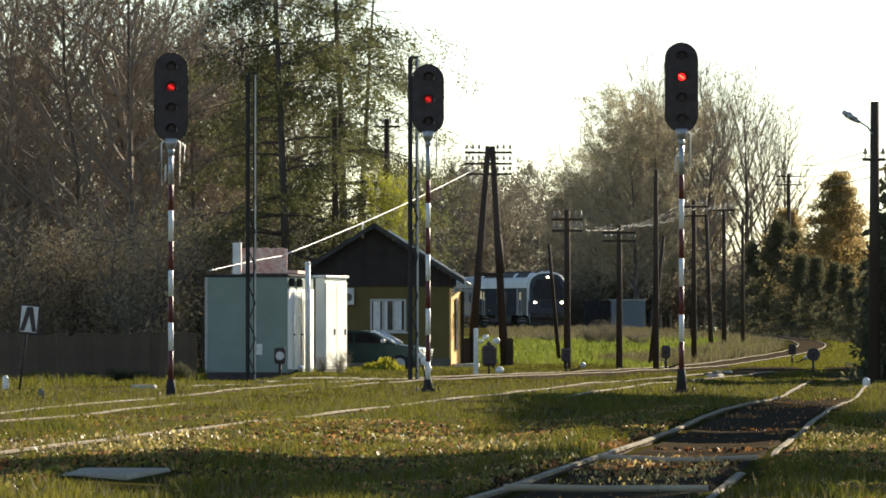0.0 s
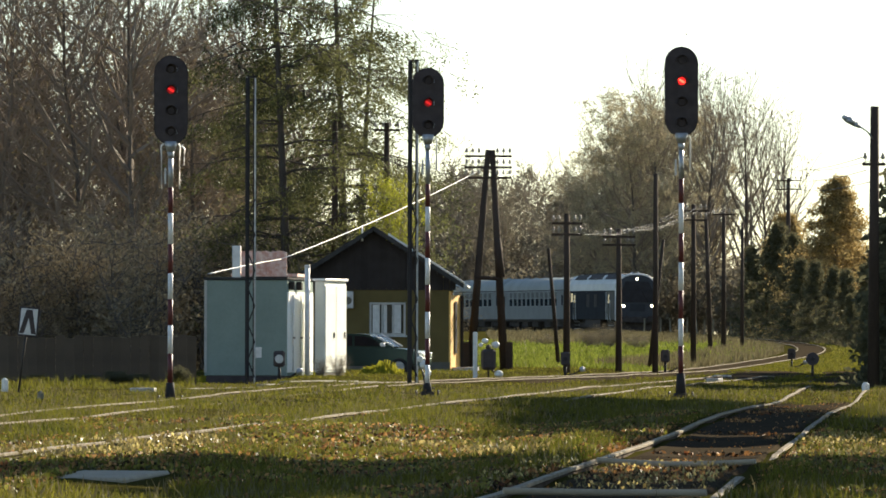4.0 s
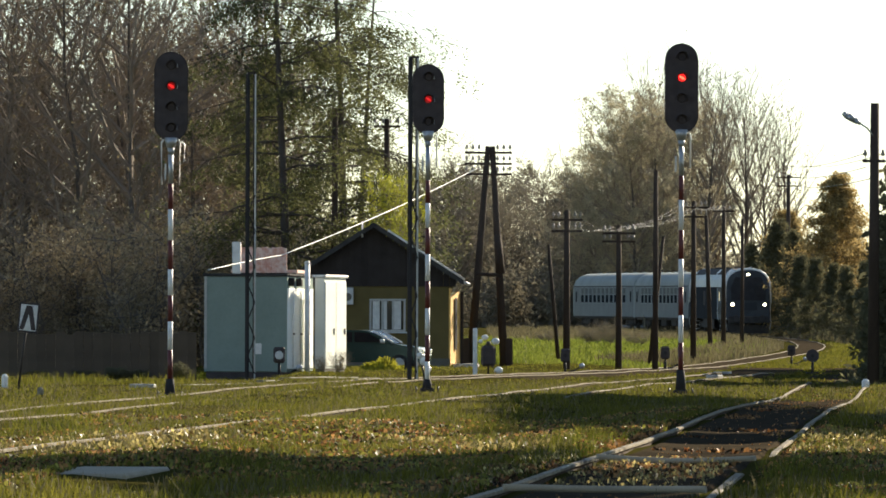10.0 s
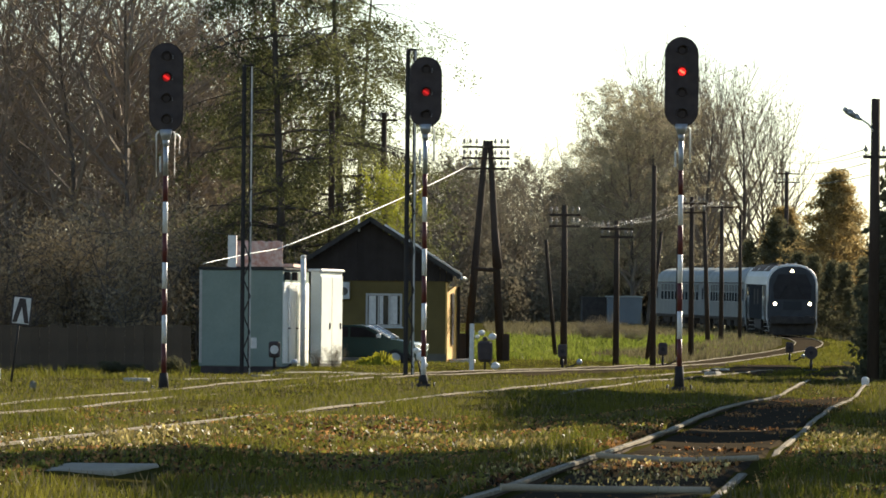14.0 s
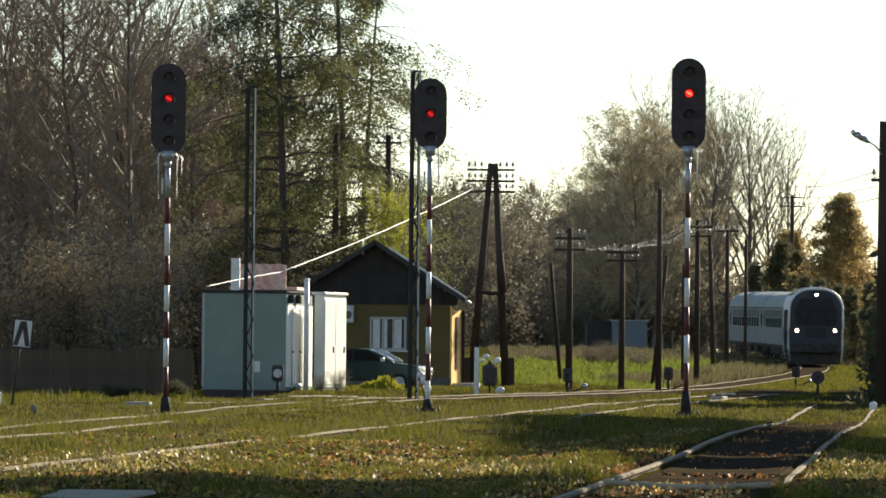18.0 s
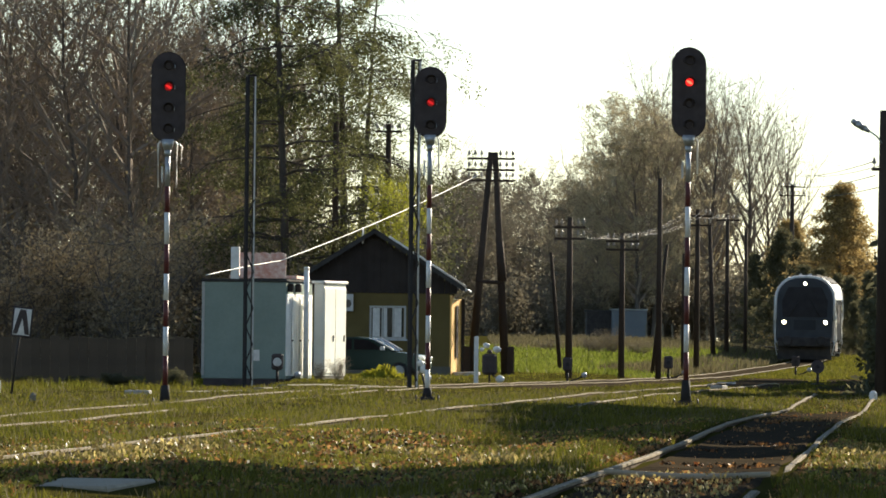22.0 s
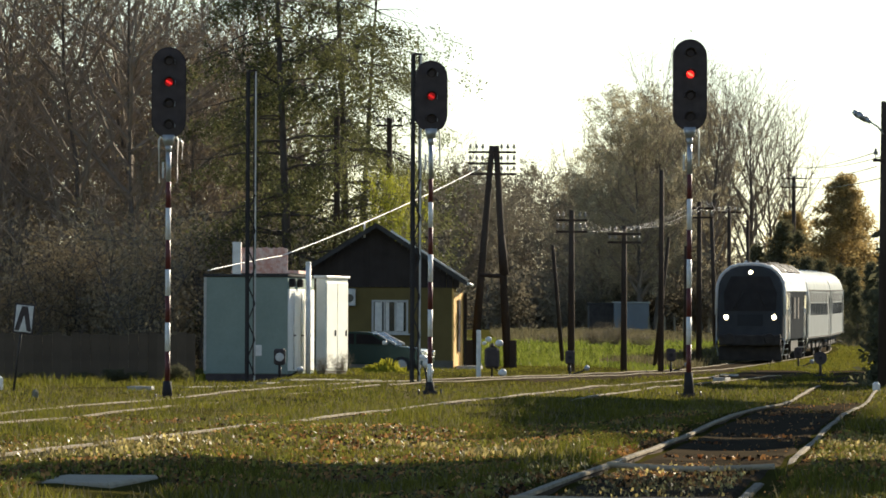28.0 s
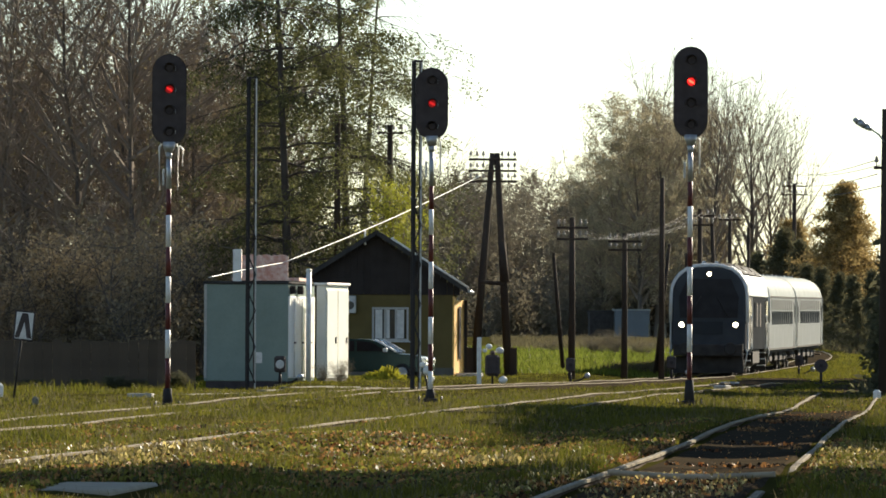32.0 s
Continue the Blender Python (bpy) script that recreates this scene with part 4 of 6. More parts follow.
def fence(x0, x1, y):
    f = thing("fence", Matrix(), "old dark board fence along the wood", "fence")
    pl = mesh_of("fence_board", prism(B(), [(-0.125, 0.0), (0.125, 0.0), (0.125, 1.36), (-0.125, 1.36)], "y", -0.012, 0.012), M["fence"])
    x = x0
    while x < x1:
        more("fence_board", pl, f, pose(x, y + random.uniform(-0.01, 0.01), ground(x, y) + random.uniform(-0.08, 0.03), 0, random.uniform(-0.4, 0.4), 0))
        x += 0.256
    for z in (0.35, 0.95):
        part("fence_rail", box(B(), x0, y + 0.02, ground(x0, y) + z - 0.04, x1, y + 0.06, ground(x0, y) + z + 0.04), M["fence"], f)
    return f


fence(-14.5, -6.75, 200)


def slab(x, y, w, d, h, rz, label, m="concrete", dz=0.0):
    return single("concrete_slab", box(B(), -w / 2, -d / 2, -0.1, w / 2, d / 2, h, 0.02), M[m], on(x, y, rz, dz), label, "slab", "concrete slabs on the ground")


slab(-2.84, 61.6, 0.76, 3.4, 0.022, -4, "flat worn concrete cover slab in grass", "slabgrey", -0.012)
slab(-7.25, 178, 0.6, 0.6, 0.1, -4, "pale concrete block lying in grass")
for i in range(9):
    slab(-6.2 + i * 0.36 * 1.6, 186.5 + i * 2.6, 0.3, 2.4, 0.02, -14, "grey concrete edging slab beside the track", "dirtyconcrete")
slab(4.1, 66.2, 0.42, 1.2, 0.05, -8, "grey concrete block beside the near track", "dirtyconcrete")


def cross_bar(y, sag, r):
    """An old bent rail laid across the near track."""
    x, z = line_one(y), worn_top(y) + 0.03
    bm = path_tube(B(), [(x - 0.7 + 1.43 * i / 10, y + 0.05 * math.sin(i), z - sag * math.sin(math.pi * i / 10) - 0.01 * i / 10) for i in range(11)], r, 6)
    return single("cross_bar", bm, M["slabgrey"], Matrix(), "bent pale rusty bar lying across the track", "bar", "bars across the near track")


cross_bar(66.4, 0.03, 0.028)
cross_bar(51.8, 0.005, 0.028)
slab(9.0, 236, 0.5, 0.4, 0.08, -20, "pale concrete block by the points")
slab(7.6, 205, 0.35, 0.5, 0.12, -20, "pale concrete block by the points")


def boundary_posts():
    """Thin pale stakes along the edge of the meadow."""
    data = mesh_of("boundary_post", box(B(), -0.06, -0.06, -0.1, 0.06, 0.06, 1.25, 0.015), M["dirtyconcrete"])
    for i in range(11):
        x, y = 14.3 + 0.62 * i, 520 + 1.5 * (i % 3)
        ob = new("boundary_post", data)
        ob.matrix_basis = on(x, y) @ pose(0, 0, 0, 0, 3.0 * math.sin(i * 1.7), 0)
        tagged(ob, "thin pale weathered stake at the meadow's edge", "post", "boundary posts")


boundary_posts()


def far_sheds():
    for x, y, w, h, m, lab in ((14.4, 574, 1.33, 2.3, "bluetarp", "distant blue metal container beyond the meadow"), (12.1, 577, 0.95, 2.2, "underframe", "distant dark shed beyond the meadow")):
        s = thing("far_container", on(x, y), lab, "container", "distant sheds")
        part("body", box(B(), -w, -3, -0.1, w, 3, h, 0.03), M[m], s)
        part("roof", box(B(), -w - 0.08, -3.08, h + 0.002, w + 0.08, 3.08, h + 0.12), M["roofgrey" if m == "bluetarp" else "rooffelt"], s)
        for i in range(5):
            part("rib", box(B(), -w + 0.3 + i * 0.55, -3.03, 0.1, -w + 0.36 + i * 0.55, -3.002, h - 0.1), M[m], s)


far_sheds()


# ---- the train ----
TRAIN_SPEED, LAMP_Y_END = 8.7, 289.0


def rows_along():
    """Distances along the line from the far end, so that the front stands at LAMP_Y_END at 32 s."""
    ys = [160 + 0.5 * i for i in range(1201)]
    s, total = [0.0], 0.0
    for a, b in zip(ys, ys[1:]):
        total += math.hypot(0.5, soft_main(b) - soft_main(a))
        s.append(total)
    return ys, s


LINE_Y, LINE_S = rows_along()


def line_point(s):
    y = float(np.interp(s, LINE_S, LINE_Y))
    x = soft_main(y)
    return Vector((x, y, ground(x, y) + 0.075))


def vehicle_pose(front, ahead, behind):
    """Stands on two bogies, at those distances behind the front of the train; the thing's origin is mid-way, its nose to -y."""
    a, b = line_point(front + ahead), line_point(front + behind)
    d = (b - a)
    rz = math.atan2(-d.x, d.y)
    rx = math.atan2(d.z, math.hypot(d.x, d.y))
    return Matrix.Translation((a + b) / 2) @ Euler((rx, 0, rz)).to_matrix().to_4x4()


def section(half, sill, cant, top, n=6):
    """Half a body outline from sill to roof crown, then mirrored."""
    pts = [(half, sill), (half, (sill + cant) / 2), (half * 0.985, cant)]
    for i in range(1, n + 1):
        a = math.pi / 2 * i / n
        pts.append((half * 0.985 * math.cos(a) ** 0.75, cant + (top - cant) * math.sin(a)))
    return pts


def shell(bm, rings):
    for a, b in zip(rings, rings[1:]):
        for i in range(len(a) - 1):
            f = bm.faces.new((a[i], a[i + 1], b[i + 1], b[i]))
            f.smooth = True
    return bm


def bogie(parent, y, r, axles):
    g = part("bogie", box(box(B(), -1.08, y - axles - 0.6, 0.42, -0.9, y + axles + 0.6, 0.78, 0.04), 0.9, y - axles - 0.6, 0.42, 1.08, y + axles + 0.6, 0.78, 0.04), M["underframe"], parent)
    for dy in (-axles, axles):
        bm = B()
        for sx in (-0.75, 0.75):
            tube(bm, (sx - 0.07, y + dy, r), (sx + 0.07, y + dy, r), r, r, 20)
        tube(bm, (-0.75, y + dy, r), (0.75, y + dy, r), 0.09, 0.09, 8)
        part("wheelset", bm, M["underframe"], g)
        for sx in (-1, 1):
            part("axle_box", box(B(), sx * 1.0 - 0.13, y + dy - 0.16, 0.34, sx * 1.0 + 0.13, y + dy + 0.16, 0.66, 0.03), M["underframe"], g)


def locomotive():
    L = thing("locomotive", Matrix(), "grey and dark diesel locomotive with three lit headlamps", "locomotive", "train")
    hl, half, sill, cant, top = 10.0, 1.5, 1.0, 3.15, 4.32
    rings = []
    bm = B()
    # flat sides and roof, drawn in at the raked noses
    for y, k, lift in ((-hl + 0.55, 0.985, -0.04), (-hl + 1.1, 0.99, 0), (-hl + 3.2, 1, 0), (hl - 3.2, 1, 0), (hl - 1.1, 0.99, 0), (hl - 0.55, 0.985, -0.04)):
        sec = section(half * k, sill, cant, top + lift)
        full = sec + [(-x, z) for x, z in sec[::-1][1:]]
        rings.append([bm.verts.new((x, y, z)) for x, z in full])
    shell(bm, rings)
    bmesh.ops.recalc_face_normals(bm, faces=bm.faces)
    part("body", bm, M["locogrey"], L)
    # white roof shoulders and hood
    for s in (-1, 1):
        bm = prism(B(), [(s * 1.47, 3.1), (s * 1.515, 3.12), (s * 1.44, 3.6), (s * 1.16, 4.06), (s * 0.83, 4.28), (s * 0.81, 4.22), (s * 1.14, 3.99), (s * 1.40, 3.56)], "y", -hl + 0.8, hl - 0.8)
        part("shoulder_panel", bm, M["locowhite"], L, "white roof shoulder")
    bm = prism(B(), [(-hl + 2.2, 4.24), (-hl + 2.8, 4.36), (hl - 2.8, 4.36), (hl - 2.2, 4.24)], "x", -0.72, 0.72)
    part("roof_hood", bm, M["underframe"], L, "dark roof hood with fans")
    # dark slanted grilles let into the white shoulders
    for s in (-1, 1):
        for a, b in ((-hl + 2.0, -hl + 6.0), (-hl + 7.2, -hl + 12.5), (hl - 6.6, hl - 2.0)):
            bm = B()
            lo = [(s * 1.25, 3.94), (s * 1.29, 3.97), (s * 0.86, 4.305), (s * 0.83, 4.275)]
            f0 = [bm.verts.new((x, a + (0.7 if z > 4.1 else 0.0), z)) for x, z in lo]
            f1 = [bm.verts.new((x, b + (0.7 if z > 4.1 else 0.0), z)) for x, z in lo]
            bm.faces.new(f0)
            bm.faces.new(f1[::-1])
            for i in range(4):
                bm.faces.new((f0[i], f1[i], f1[(i + 1) % 4], f0[(i + 1) % 4]))
            bmesh.ops.recalc_face_normals(bm, faces=bm.faces)
            part("shoulder_grille", bm, M["underframe"], L, "dark slanted roof grille")
        part("corner_pillar", box(B(), s * 1.47 - s * 0.02, -hl + 0.54, 0.95, s * 1.47 + s * 0.06, -hl + 0.74, 3.3, 0.01), M["whitepaint"], L, "white cab corner")
        part("corner_pillar", box(B(), s * 1.502 - 0.02, -hl + 4.3, 1.0, s * 1.502 + 0.02, -hl + 4.42, 3.02, 0.005), M["locowhite"], L, "white cab corner")
        part("side_band", box(B(), s * 1.502 - 0.01, -hl + 4.6, 1.02, s * 1.502 + 0.012, hl - 4.6, 1.75), M["locogrey"], L)
        part("cab_side", box(B(), s * 1.500 - 0.01, -hl + 1.05, 1.03, s * 1.500 + 0.006, -hl + 4.2, 3.08), M["cabbeige"], L, "beige-grey cab side")
    for e in (-1, 1):
        bm = B()
        sec = section(half * 0.985, sill, cant, top - 0.04)
        full = sec + [(-x, z) for x, z in sec[::-1][1:]]
        r0 = [bm.verts.new((x, e * (hl - 0.55), z)) for x, z in full]
        r1 = [bm.verts.new((x * 0.97, e * (hl - 0.18 - 0.22 * max(0, z - 2.0) / 2.1), 1.0 + (z - 1.0) * 0.985)) for x, z in full]
        r2 = [bm.verts.new((x * 0.92, e * (hl - 0.02 - 0.30 * max(0, z - 2.0) / 2.1), 1.0 + (z - 1.0) * 0.972)) for x, z in full]
        shell(bm, [r0, r1, r2])
        bm.faces.new(r2)
        bmesh.ops.recalc_face_normals(bm, faces=bm.faces)
        nose = part("nose", bm, M["locodark"], L, "dark rounded cab front")
        arch = B()
        ring = [(x * 1.006, z + 0.01) for x, z in full if z > 1.8]
        pts = [(x, e * (hl - 0.28 - 0.22 * max(0, z - 2.0) / 2.1), z) for x, z in ring]
        path_tube(arch, pts, 0.085, 8)
        part("edge_trim", arch, M["whitepaint"], nose, "white edge line round the cab front")
        scr = prism(B(), [(-1.12, 2.25), (1.12, 2.25), (1.16, 3.05), (0.85, 3.76), (-0.85, 3.76), (-1.16, 3.05)], "y", 0, e * 0.02)
        for v in scr.verts:
            v.co.y += e * (hl + 0.0 - 0.30 * max(0, v.co.z - 2.0) / 2.1)
        part("windscreen", scr, M["lensblack"], nose, "dark windscreen")
        for sx in (-1, 1):
            wp = [(sx * 0.3, e * (hl + 0.04 - 0.30 * max(0, z - 2.0) / 2.1), z) if k else (sx * 0.75, e * (hl + 0.03), 2.3) for k, z in enumerate((2.3, 3.1))]
            part("wiper", path_tube(B(), wp, 0.018, 5), M["blackmetal"], nose)
        part("lower_panel", box(B(), -0.55, e * hl - 0.03 * e, 1.6, 0.55, e * hl + 0.012 * e, 2.1), M["locogrey"], nose, "grey-green lower front panel")
        for x, z, r in ((-1.05, 1.98, 0.1), (1.05, 1.98, 0.1), (0, 3.95, 0.085)):
            yy = e * (hl - 0.02 - 0.30 * max(0, z - 2.0) / 2.1)
            rim = part("lamp_rim", tube(B(), (x, yy - e * 0.1, z), (x, yy + e * 0.05, z), r + 0.05, r + 0.04, 16), M["blackmetal"], nose)
            part("headlamp", tube(B(), (x, yy + e * 0.051, z), (x, yy + e * 0.075, z), r, r * 0.8, 16), M["beam"] if e < 0 else M["glassdark"], rim, "lit warm headlamp" if e < 0 else "dark lamp")
        part("buffer_beam", box(B(), -1.35, e * hl - 0.4, 0.75, 1.35, e * hl + 0.02, 1.22, 0.04), M["underframe"], L)
        for x in (-0.875, 0.875):
            bf = part("buffer", tube(B(), (x, e * hl, 1.05), (x, e * (hl + 0.45), 1.05), 0.1, 0.1, 10), M["underframe"], L)
            part("buffer_head", tube(B(), (x, e * (hl + 0.451), 1.05), (x, e * (hl + 0.5), 1.05), 0.24, 0.22, 16), M["underframe"], bf)
        part("coupling_hook", box(B(), -0.08, e * hl, 0.9, 0.08, e * (hl + 0.35), 1.1, 0.02), M["underframe"], L)
        part("snow_plough", prism(B(), [(-1.38, 0.1), (1.38, 0.1), (1.34, 0.74), (-1.34, 0.74)], "y", e * (hl - 0.25), e * (hl - 0.1)), M["underframe"], L)
        for s in (-1, 1):
            part("cab_window", box(B(), s * 1.495 - 0.01, e * (hl - 2.0) - 0.45, 2.3, s * 1.495 + 0.02, e * (hl - 2.0) + 0.45, 2.95), M["glassdark"], L)
            dr = part("cab_door", box(B(), s * 1.502 - 0.01, e * (hl - 3.2) - 0.35, 1.05, s * 1.502 + 0.015, e * (hl - 3.2) + 0.35, 2.95), M["cabbeige"], L, "beige-grey cab door")
            part("door_window", box(B(), s * 1.502 + s * 0.016, e * (hl - 3.2) - 0.22, 2.2, s * 1.502 + s * 0.022, e * (hl - 3.2) + 0.22, 2.8), M["glassdark"], dr)
            for dy in (-0.48, 0.48):
                part("handrail", path_tube(B(), [(s * 1.5, e * (hl - 3.2) + dy, 2.4), (s * 1.54, e * (hl - 3.2) + dy, 2.3), (s * 1.54, e * (hl - 3.2) + dy, 1.1), (s * 1.47, e * (hl - 3.2) + dy, 0.9)], 0.025), M["locowhite"], L, "white handrail")
            for k in range(3):
                part("cab_step", box(B(), s * 1.32 - 0.16, e * (hl - 3.2) - 0.3, 0.3 + k * 0.26, s * 1.32 + 0.16, e * (hl - 3.2) + 0.3, 0.33 + k * 0.26), M["locowhite"], L)
            part("corner_step", path_tube(B(), [(s * 1.36, e * (hl - 0.3), 1.2), (s * 1.502, e * (hl - 0.1), 0.9), (s * 1.4, e * (hl - 0.1), 0.3)], 0.03), M["locowhite"], L)
    for s in (-1, 1):
        for k in range(5):
            part("side_grille", box(B(), s * 1.502 - 0.01, -3.6 + k * 1.5, 1.9, s * 1.502 + 0.018, -2.4 + k * 1.5, 2.85), M["underframe"] if k % 2 else M["locogrey"], L)
        part("skirt", box(B(), s * 1.38 - 0.03, -3.0, 0.45, s * 1.38 + 0.03, 3.0, 0.99), M["underframe"], L)
    for k in range(4):
        part("roof_fan", tube(B(), (0, -3.2 + k * 2.1, 4.361), (0, -3.2 + k * 2.1, 4.42), 0.55, 0.5, 16), M["underframe"], L)
    part("horn", tube(B(), (-0.25, -hl + 1.4, 4.32), (-0.25, -hl + 1.0, 4.38), 0.05, 0.09, 8), M["greymetal"], L)
    part("horn", tube(B(), (0.25, -hl + 1.4, 4.32), (0.25, -hl + 1.0, 4.38), 0.05, 0.09, 8), M["greymetal"], L)
    part("fuel_tank", box(B(), -1.2, -2.6, 0.3, 1.2, 2.6, 0.99, 0.08), M["underframe"], L)
    for y in (-5.6, 5.6):
        bogie(L, y, 0.5, 1.35)
    return L


def coach():
    C = thing("coach", Matrix(), "pale grey passenger coach with narrow dark windows", "railway coach", "train")
    hl, half, sill, cant, top = 12.2, 1.43, 0.95, 3.2, 4.15
    sec = section(half, sill, cant, top)
    full = sec + [(-x, z) for x, z in sec[::-1][1:]]
    for s in (-1, 1):
        bm = prism(B(), [(s * half, sill), (s * (half + 0.01), 2.0), (s * half * 0.985, cant), (s * (half * 0.985 - 0.05), cant), (s * (half - 0.05), 2.0), (s * (half - 0.05), sill)], "y", -hl, hl)
        part("side_wall", bm, M["coachgrey"], C)
    bm = B()
    roofline = [p for p in full if p[1] >= cant - 0.001]
    rings = []
    for y, k in ((-hl, 0.75), (-hl + 0.3, 0.94), (-hl + 0.8, 1.0), (hl - 0.8, 1.0), (hl - 0.3, 0.94), (hl, 0.75)):
        rings.append([bm.verts.new((x * (0.97 + 0.03 * k) * 1.005, y, cant + (z - cant) * k + 0.002)) for x, z in roofline])
    shell(bm, rings)
    bm.faces.new(rings[0])
    bm.faces.new(rings[-1][::-1])
    bmesh.ops.recalc_face_normals(bm, faces=bm.faces)
    part("roof", bm, M["roofgrey"], C, "light cream-grey rounded roof")
    for e in (-1, 1):
        bm = prism(B(), [(-half, sill), (half, sill), (half * 0.98, cant), (half * 0.9, 3.6), (-half * 0.9, 3.6), (-half * 0.98, cant)], "y", e * (hl - 0.03), e * (hl - 0.12))
        part("end_wall", bm, M["coachgrey"], C)
        part("gangway", box(B(), -0.55, e * (hl - 0.1), 1.05, 0.55, e * (hl + 0.14), 3.2, 0.05), M["underframe"], C, "dark rubber gangway")
        for x in (-0.875, 0.875):
            part("buffer", tube(B(), (x, e * (hl - 0.1), 1.05), (x, e * (hl + 0.2), 1.05), 0.18, 0.22, 10), M["underframe"], C)
        for s in (-1, 1):
            part("corner_post", box(B(), s * half - 0.02, e * (hl - 0.04) - 0.1, sill, s * half + 0.025, e * (hl - 0.04) + 0.1, cant, 0.005), M["roofgrey"], C, "pale corner post")
    LOW = mesh_of("lower_pane", box(B(), -0.008, -0.52, 0.0, 0.008, 0.52, 0.56), M["coachglass"])
    UP = mesh_of("upper_pane", box(B(), -0.008, -0.52, 0.62, 0.008, 0.52, 1.05), M["coachpane"])
    FR = mesh_of("window_frame", box(B(), -0.008, -0.62, -0.06, 0.008, 0.62, 1.1), M["roofgrey"])
    for s in (-1, 1):
        for i in range(11):
            y = -8.4 + i * 1.68
            f = more("window_frame", FR, C, pose(s * (half + 0.010), y, 2.0))
            more("lower_pane", LOW, f, pose(s * 0.008, 0, 0))
            more("upper_pane", UP, f, pose(s * 0.008, 0, 0))
        for y in (-hl + 1.25, hl - 1.25):
            d = part("door", box(B(), s * half - 0.005, y - 0.45, 1.0, s * half + 0.022, y + 0.45, 2.95), M["coachgrey"], C)
            part("door_window", box(B(), s * (half + 0.022), y - 0.24, 2.05, s * (half + 0.03), y + 0.24, 2.8), M["coachglass"], d)
            part("door_seam", box(B(), s * half, y - 0.5, 0.98, s * half + 0.017, y - 0.455, 2.96), M["underframe"], d)
            part("step", box(B(), s * 1.2 - 0.2, y - 0.4, 0.45, s * 1.2 + 0.2, y + 0.4, 0.5), M["underframe"], C)
        part("rain_strip", box(B(), s * half * 0.985 - 0.01, -hl + 0.1, cant - 0.05, s * half * 0.985 + 0.035, hl - 0.1, cant + 0.005), M["underframe"], C, "dark line under the roof edge")
        part("sill_strip", box(B(), s * half - 0.005, -hl + 0.05, 0.93, s * half + 0.02, hl - 0.05, 1.0), M["underframe"], C)
    for y in (-4.0, 0.5, 4.4):
        part("underfloor_box", box(B(), -1.15, y - 1.1, 0.4, 1.15, y + 1.1, 0.94, 0.05), M["underframe"], C)
    part("floor_frame", box(B(), -1.3, -hl + 0.1, 0.8, 1.3, hl - 0.1, 0.94), M["underframe"], C)
    for k in range(6):
        part("roof_vent", box(B(), -0.15, -9 + k * 3.6, top - 0.03, 0.15, -8.6 + k * 3.6, top + 0.06, 0.03), M["roofgrey"], C)
    for y in (-9.0, 9.0):
        bogie(C, y, 0.46, 1.25)
    return C


LOCO = locomotive()
COACHES = [coach()]
COACHES.append(copy_thing(COACHES[0], Matrix()))


def motions():
    """The train rolls in at a steady pace, its front lamp at LAMP_Y_END at the end."""
    end = float(np.interp(LAMP_Y_END - 0.2, LINE_Y, LINE_S))
    loco, coaches = [], [[], []]
    for i in range(33):
        front = end + TRAIN_SPEED * (32 - i)
        loco.append((i, vehicle_pose(front, 4.4, 15.6)))
        for k in (0, 1):
            start = 20.9 + k * 24.7
            coaches[k].append((i, vehicle_pose(front, start + 3.2, start + 21.2)))
    walk(LOCO, loco)
    for k in (0, 1):
        walk(COACHES[k], coaches[k])


# ---- trees ----
class Growth:
    """Collects twigs as three-sided tapering tubes and leaves as small bent quads."""

    def __init__(self, seed):
        self.rng = random.Random(seed)
        self.wood, self.wood_faces, self.leaf, self.leaf_faces = [], [], [], []

    def limb(self, pts, radii, n=3):
        base = len(self.wood)
        for i, (p, r) in enumerate(zip(pts, radii)):
            d = (pts[min(i + 1, len(pts) - 1)] - pts[max(i - 1, 0)])
            q = d.to_track_quat("Z", "Y")
            for k in range(n):
                a = 2 * math.pi * k / n
                self.wood.append(p + q @ Vector((r * math.cos(a), r * math.sin(a), 0)))
        for i in range(len(pts) - 1):
            for k in range(n):
                a, b = base + i * n + k, base + i * n + (k + 1) % n
                self.wood_faces.append((a, b, b + n, a + n))

    def leaves(self, p, count, spread, size, flat=0.0, droop=0.0, slim=0.45):
        r = self.rng
        for _ in range(count):
            c = p + Vector((r.gauss(0, spread), r.gauss(0, spread), r.gauss(0, spread) - droop * r.random()))
            u = Vector((r.uniform(-1, 1), r.uniform(-1, 1), r.uniform(-1, 1) * (1 - flat))).normalized()
            w = u.cross(Vector((r.uniform(-1, 1), r.uniform(-1, 1), r.uniform(-1, 1)))).normalized()
            s = size * r.uniform(0.6, 1.3)
            b = len(self.leaf)
            self.leaf += [c - u * s, c + w * s * slim, c + u * s, c - w * s * slim]
            self.leaf_faces.append((b, b + 1, b + 2, b + 3))

    def way(self, p, d, length, steps, wander, lift):
        pts = [p]
        d = d.normalized()
        for _ in range(steps):
            r = self.rng
            d = (d + Vector((r.gauss(0, wander), r.gauss(0, wander), r.gauss(0, wander) + lift))).normalized()
            pts.append(pts[-1] + d * (length / steps))
        return pts


def as_mesh(name, verts, faces, material, sm=False):
    me = bpy.data.meshes.new(name)
    me.from_pydata([tuple(v) for v in verts], [], faces)
    if sm:
        me.polygons.foreach_set("use_smooth", [True] * len(faces))
    me.materials.append(material)
    return me


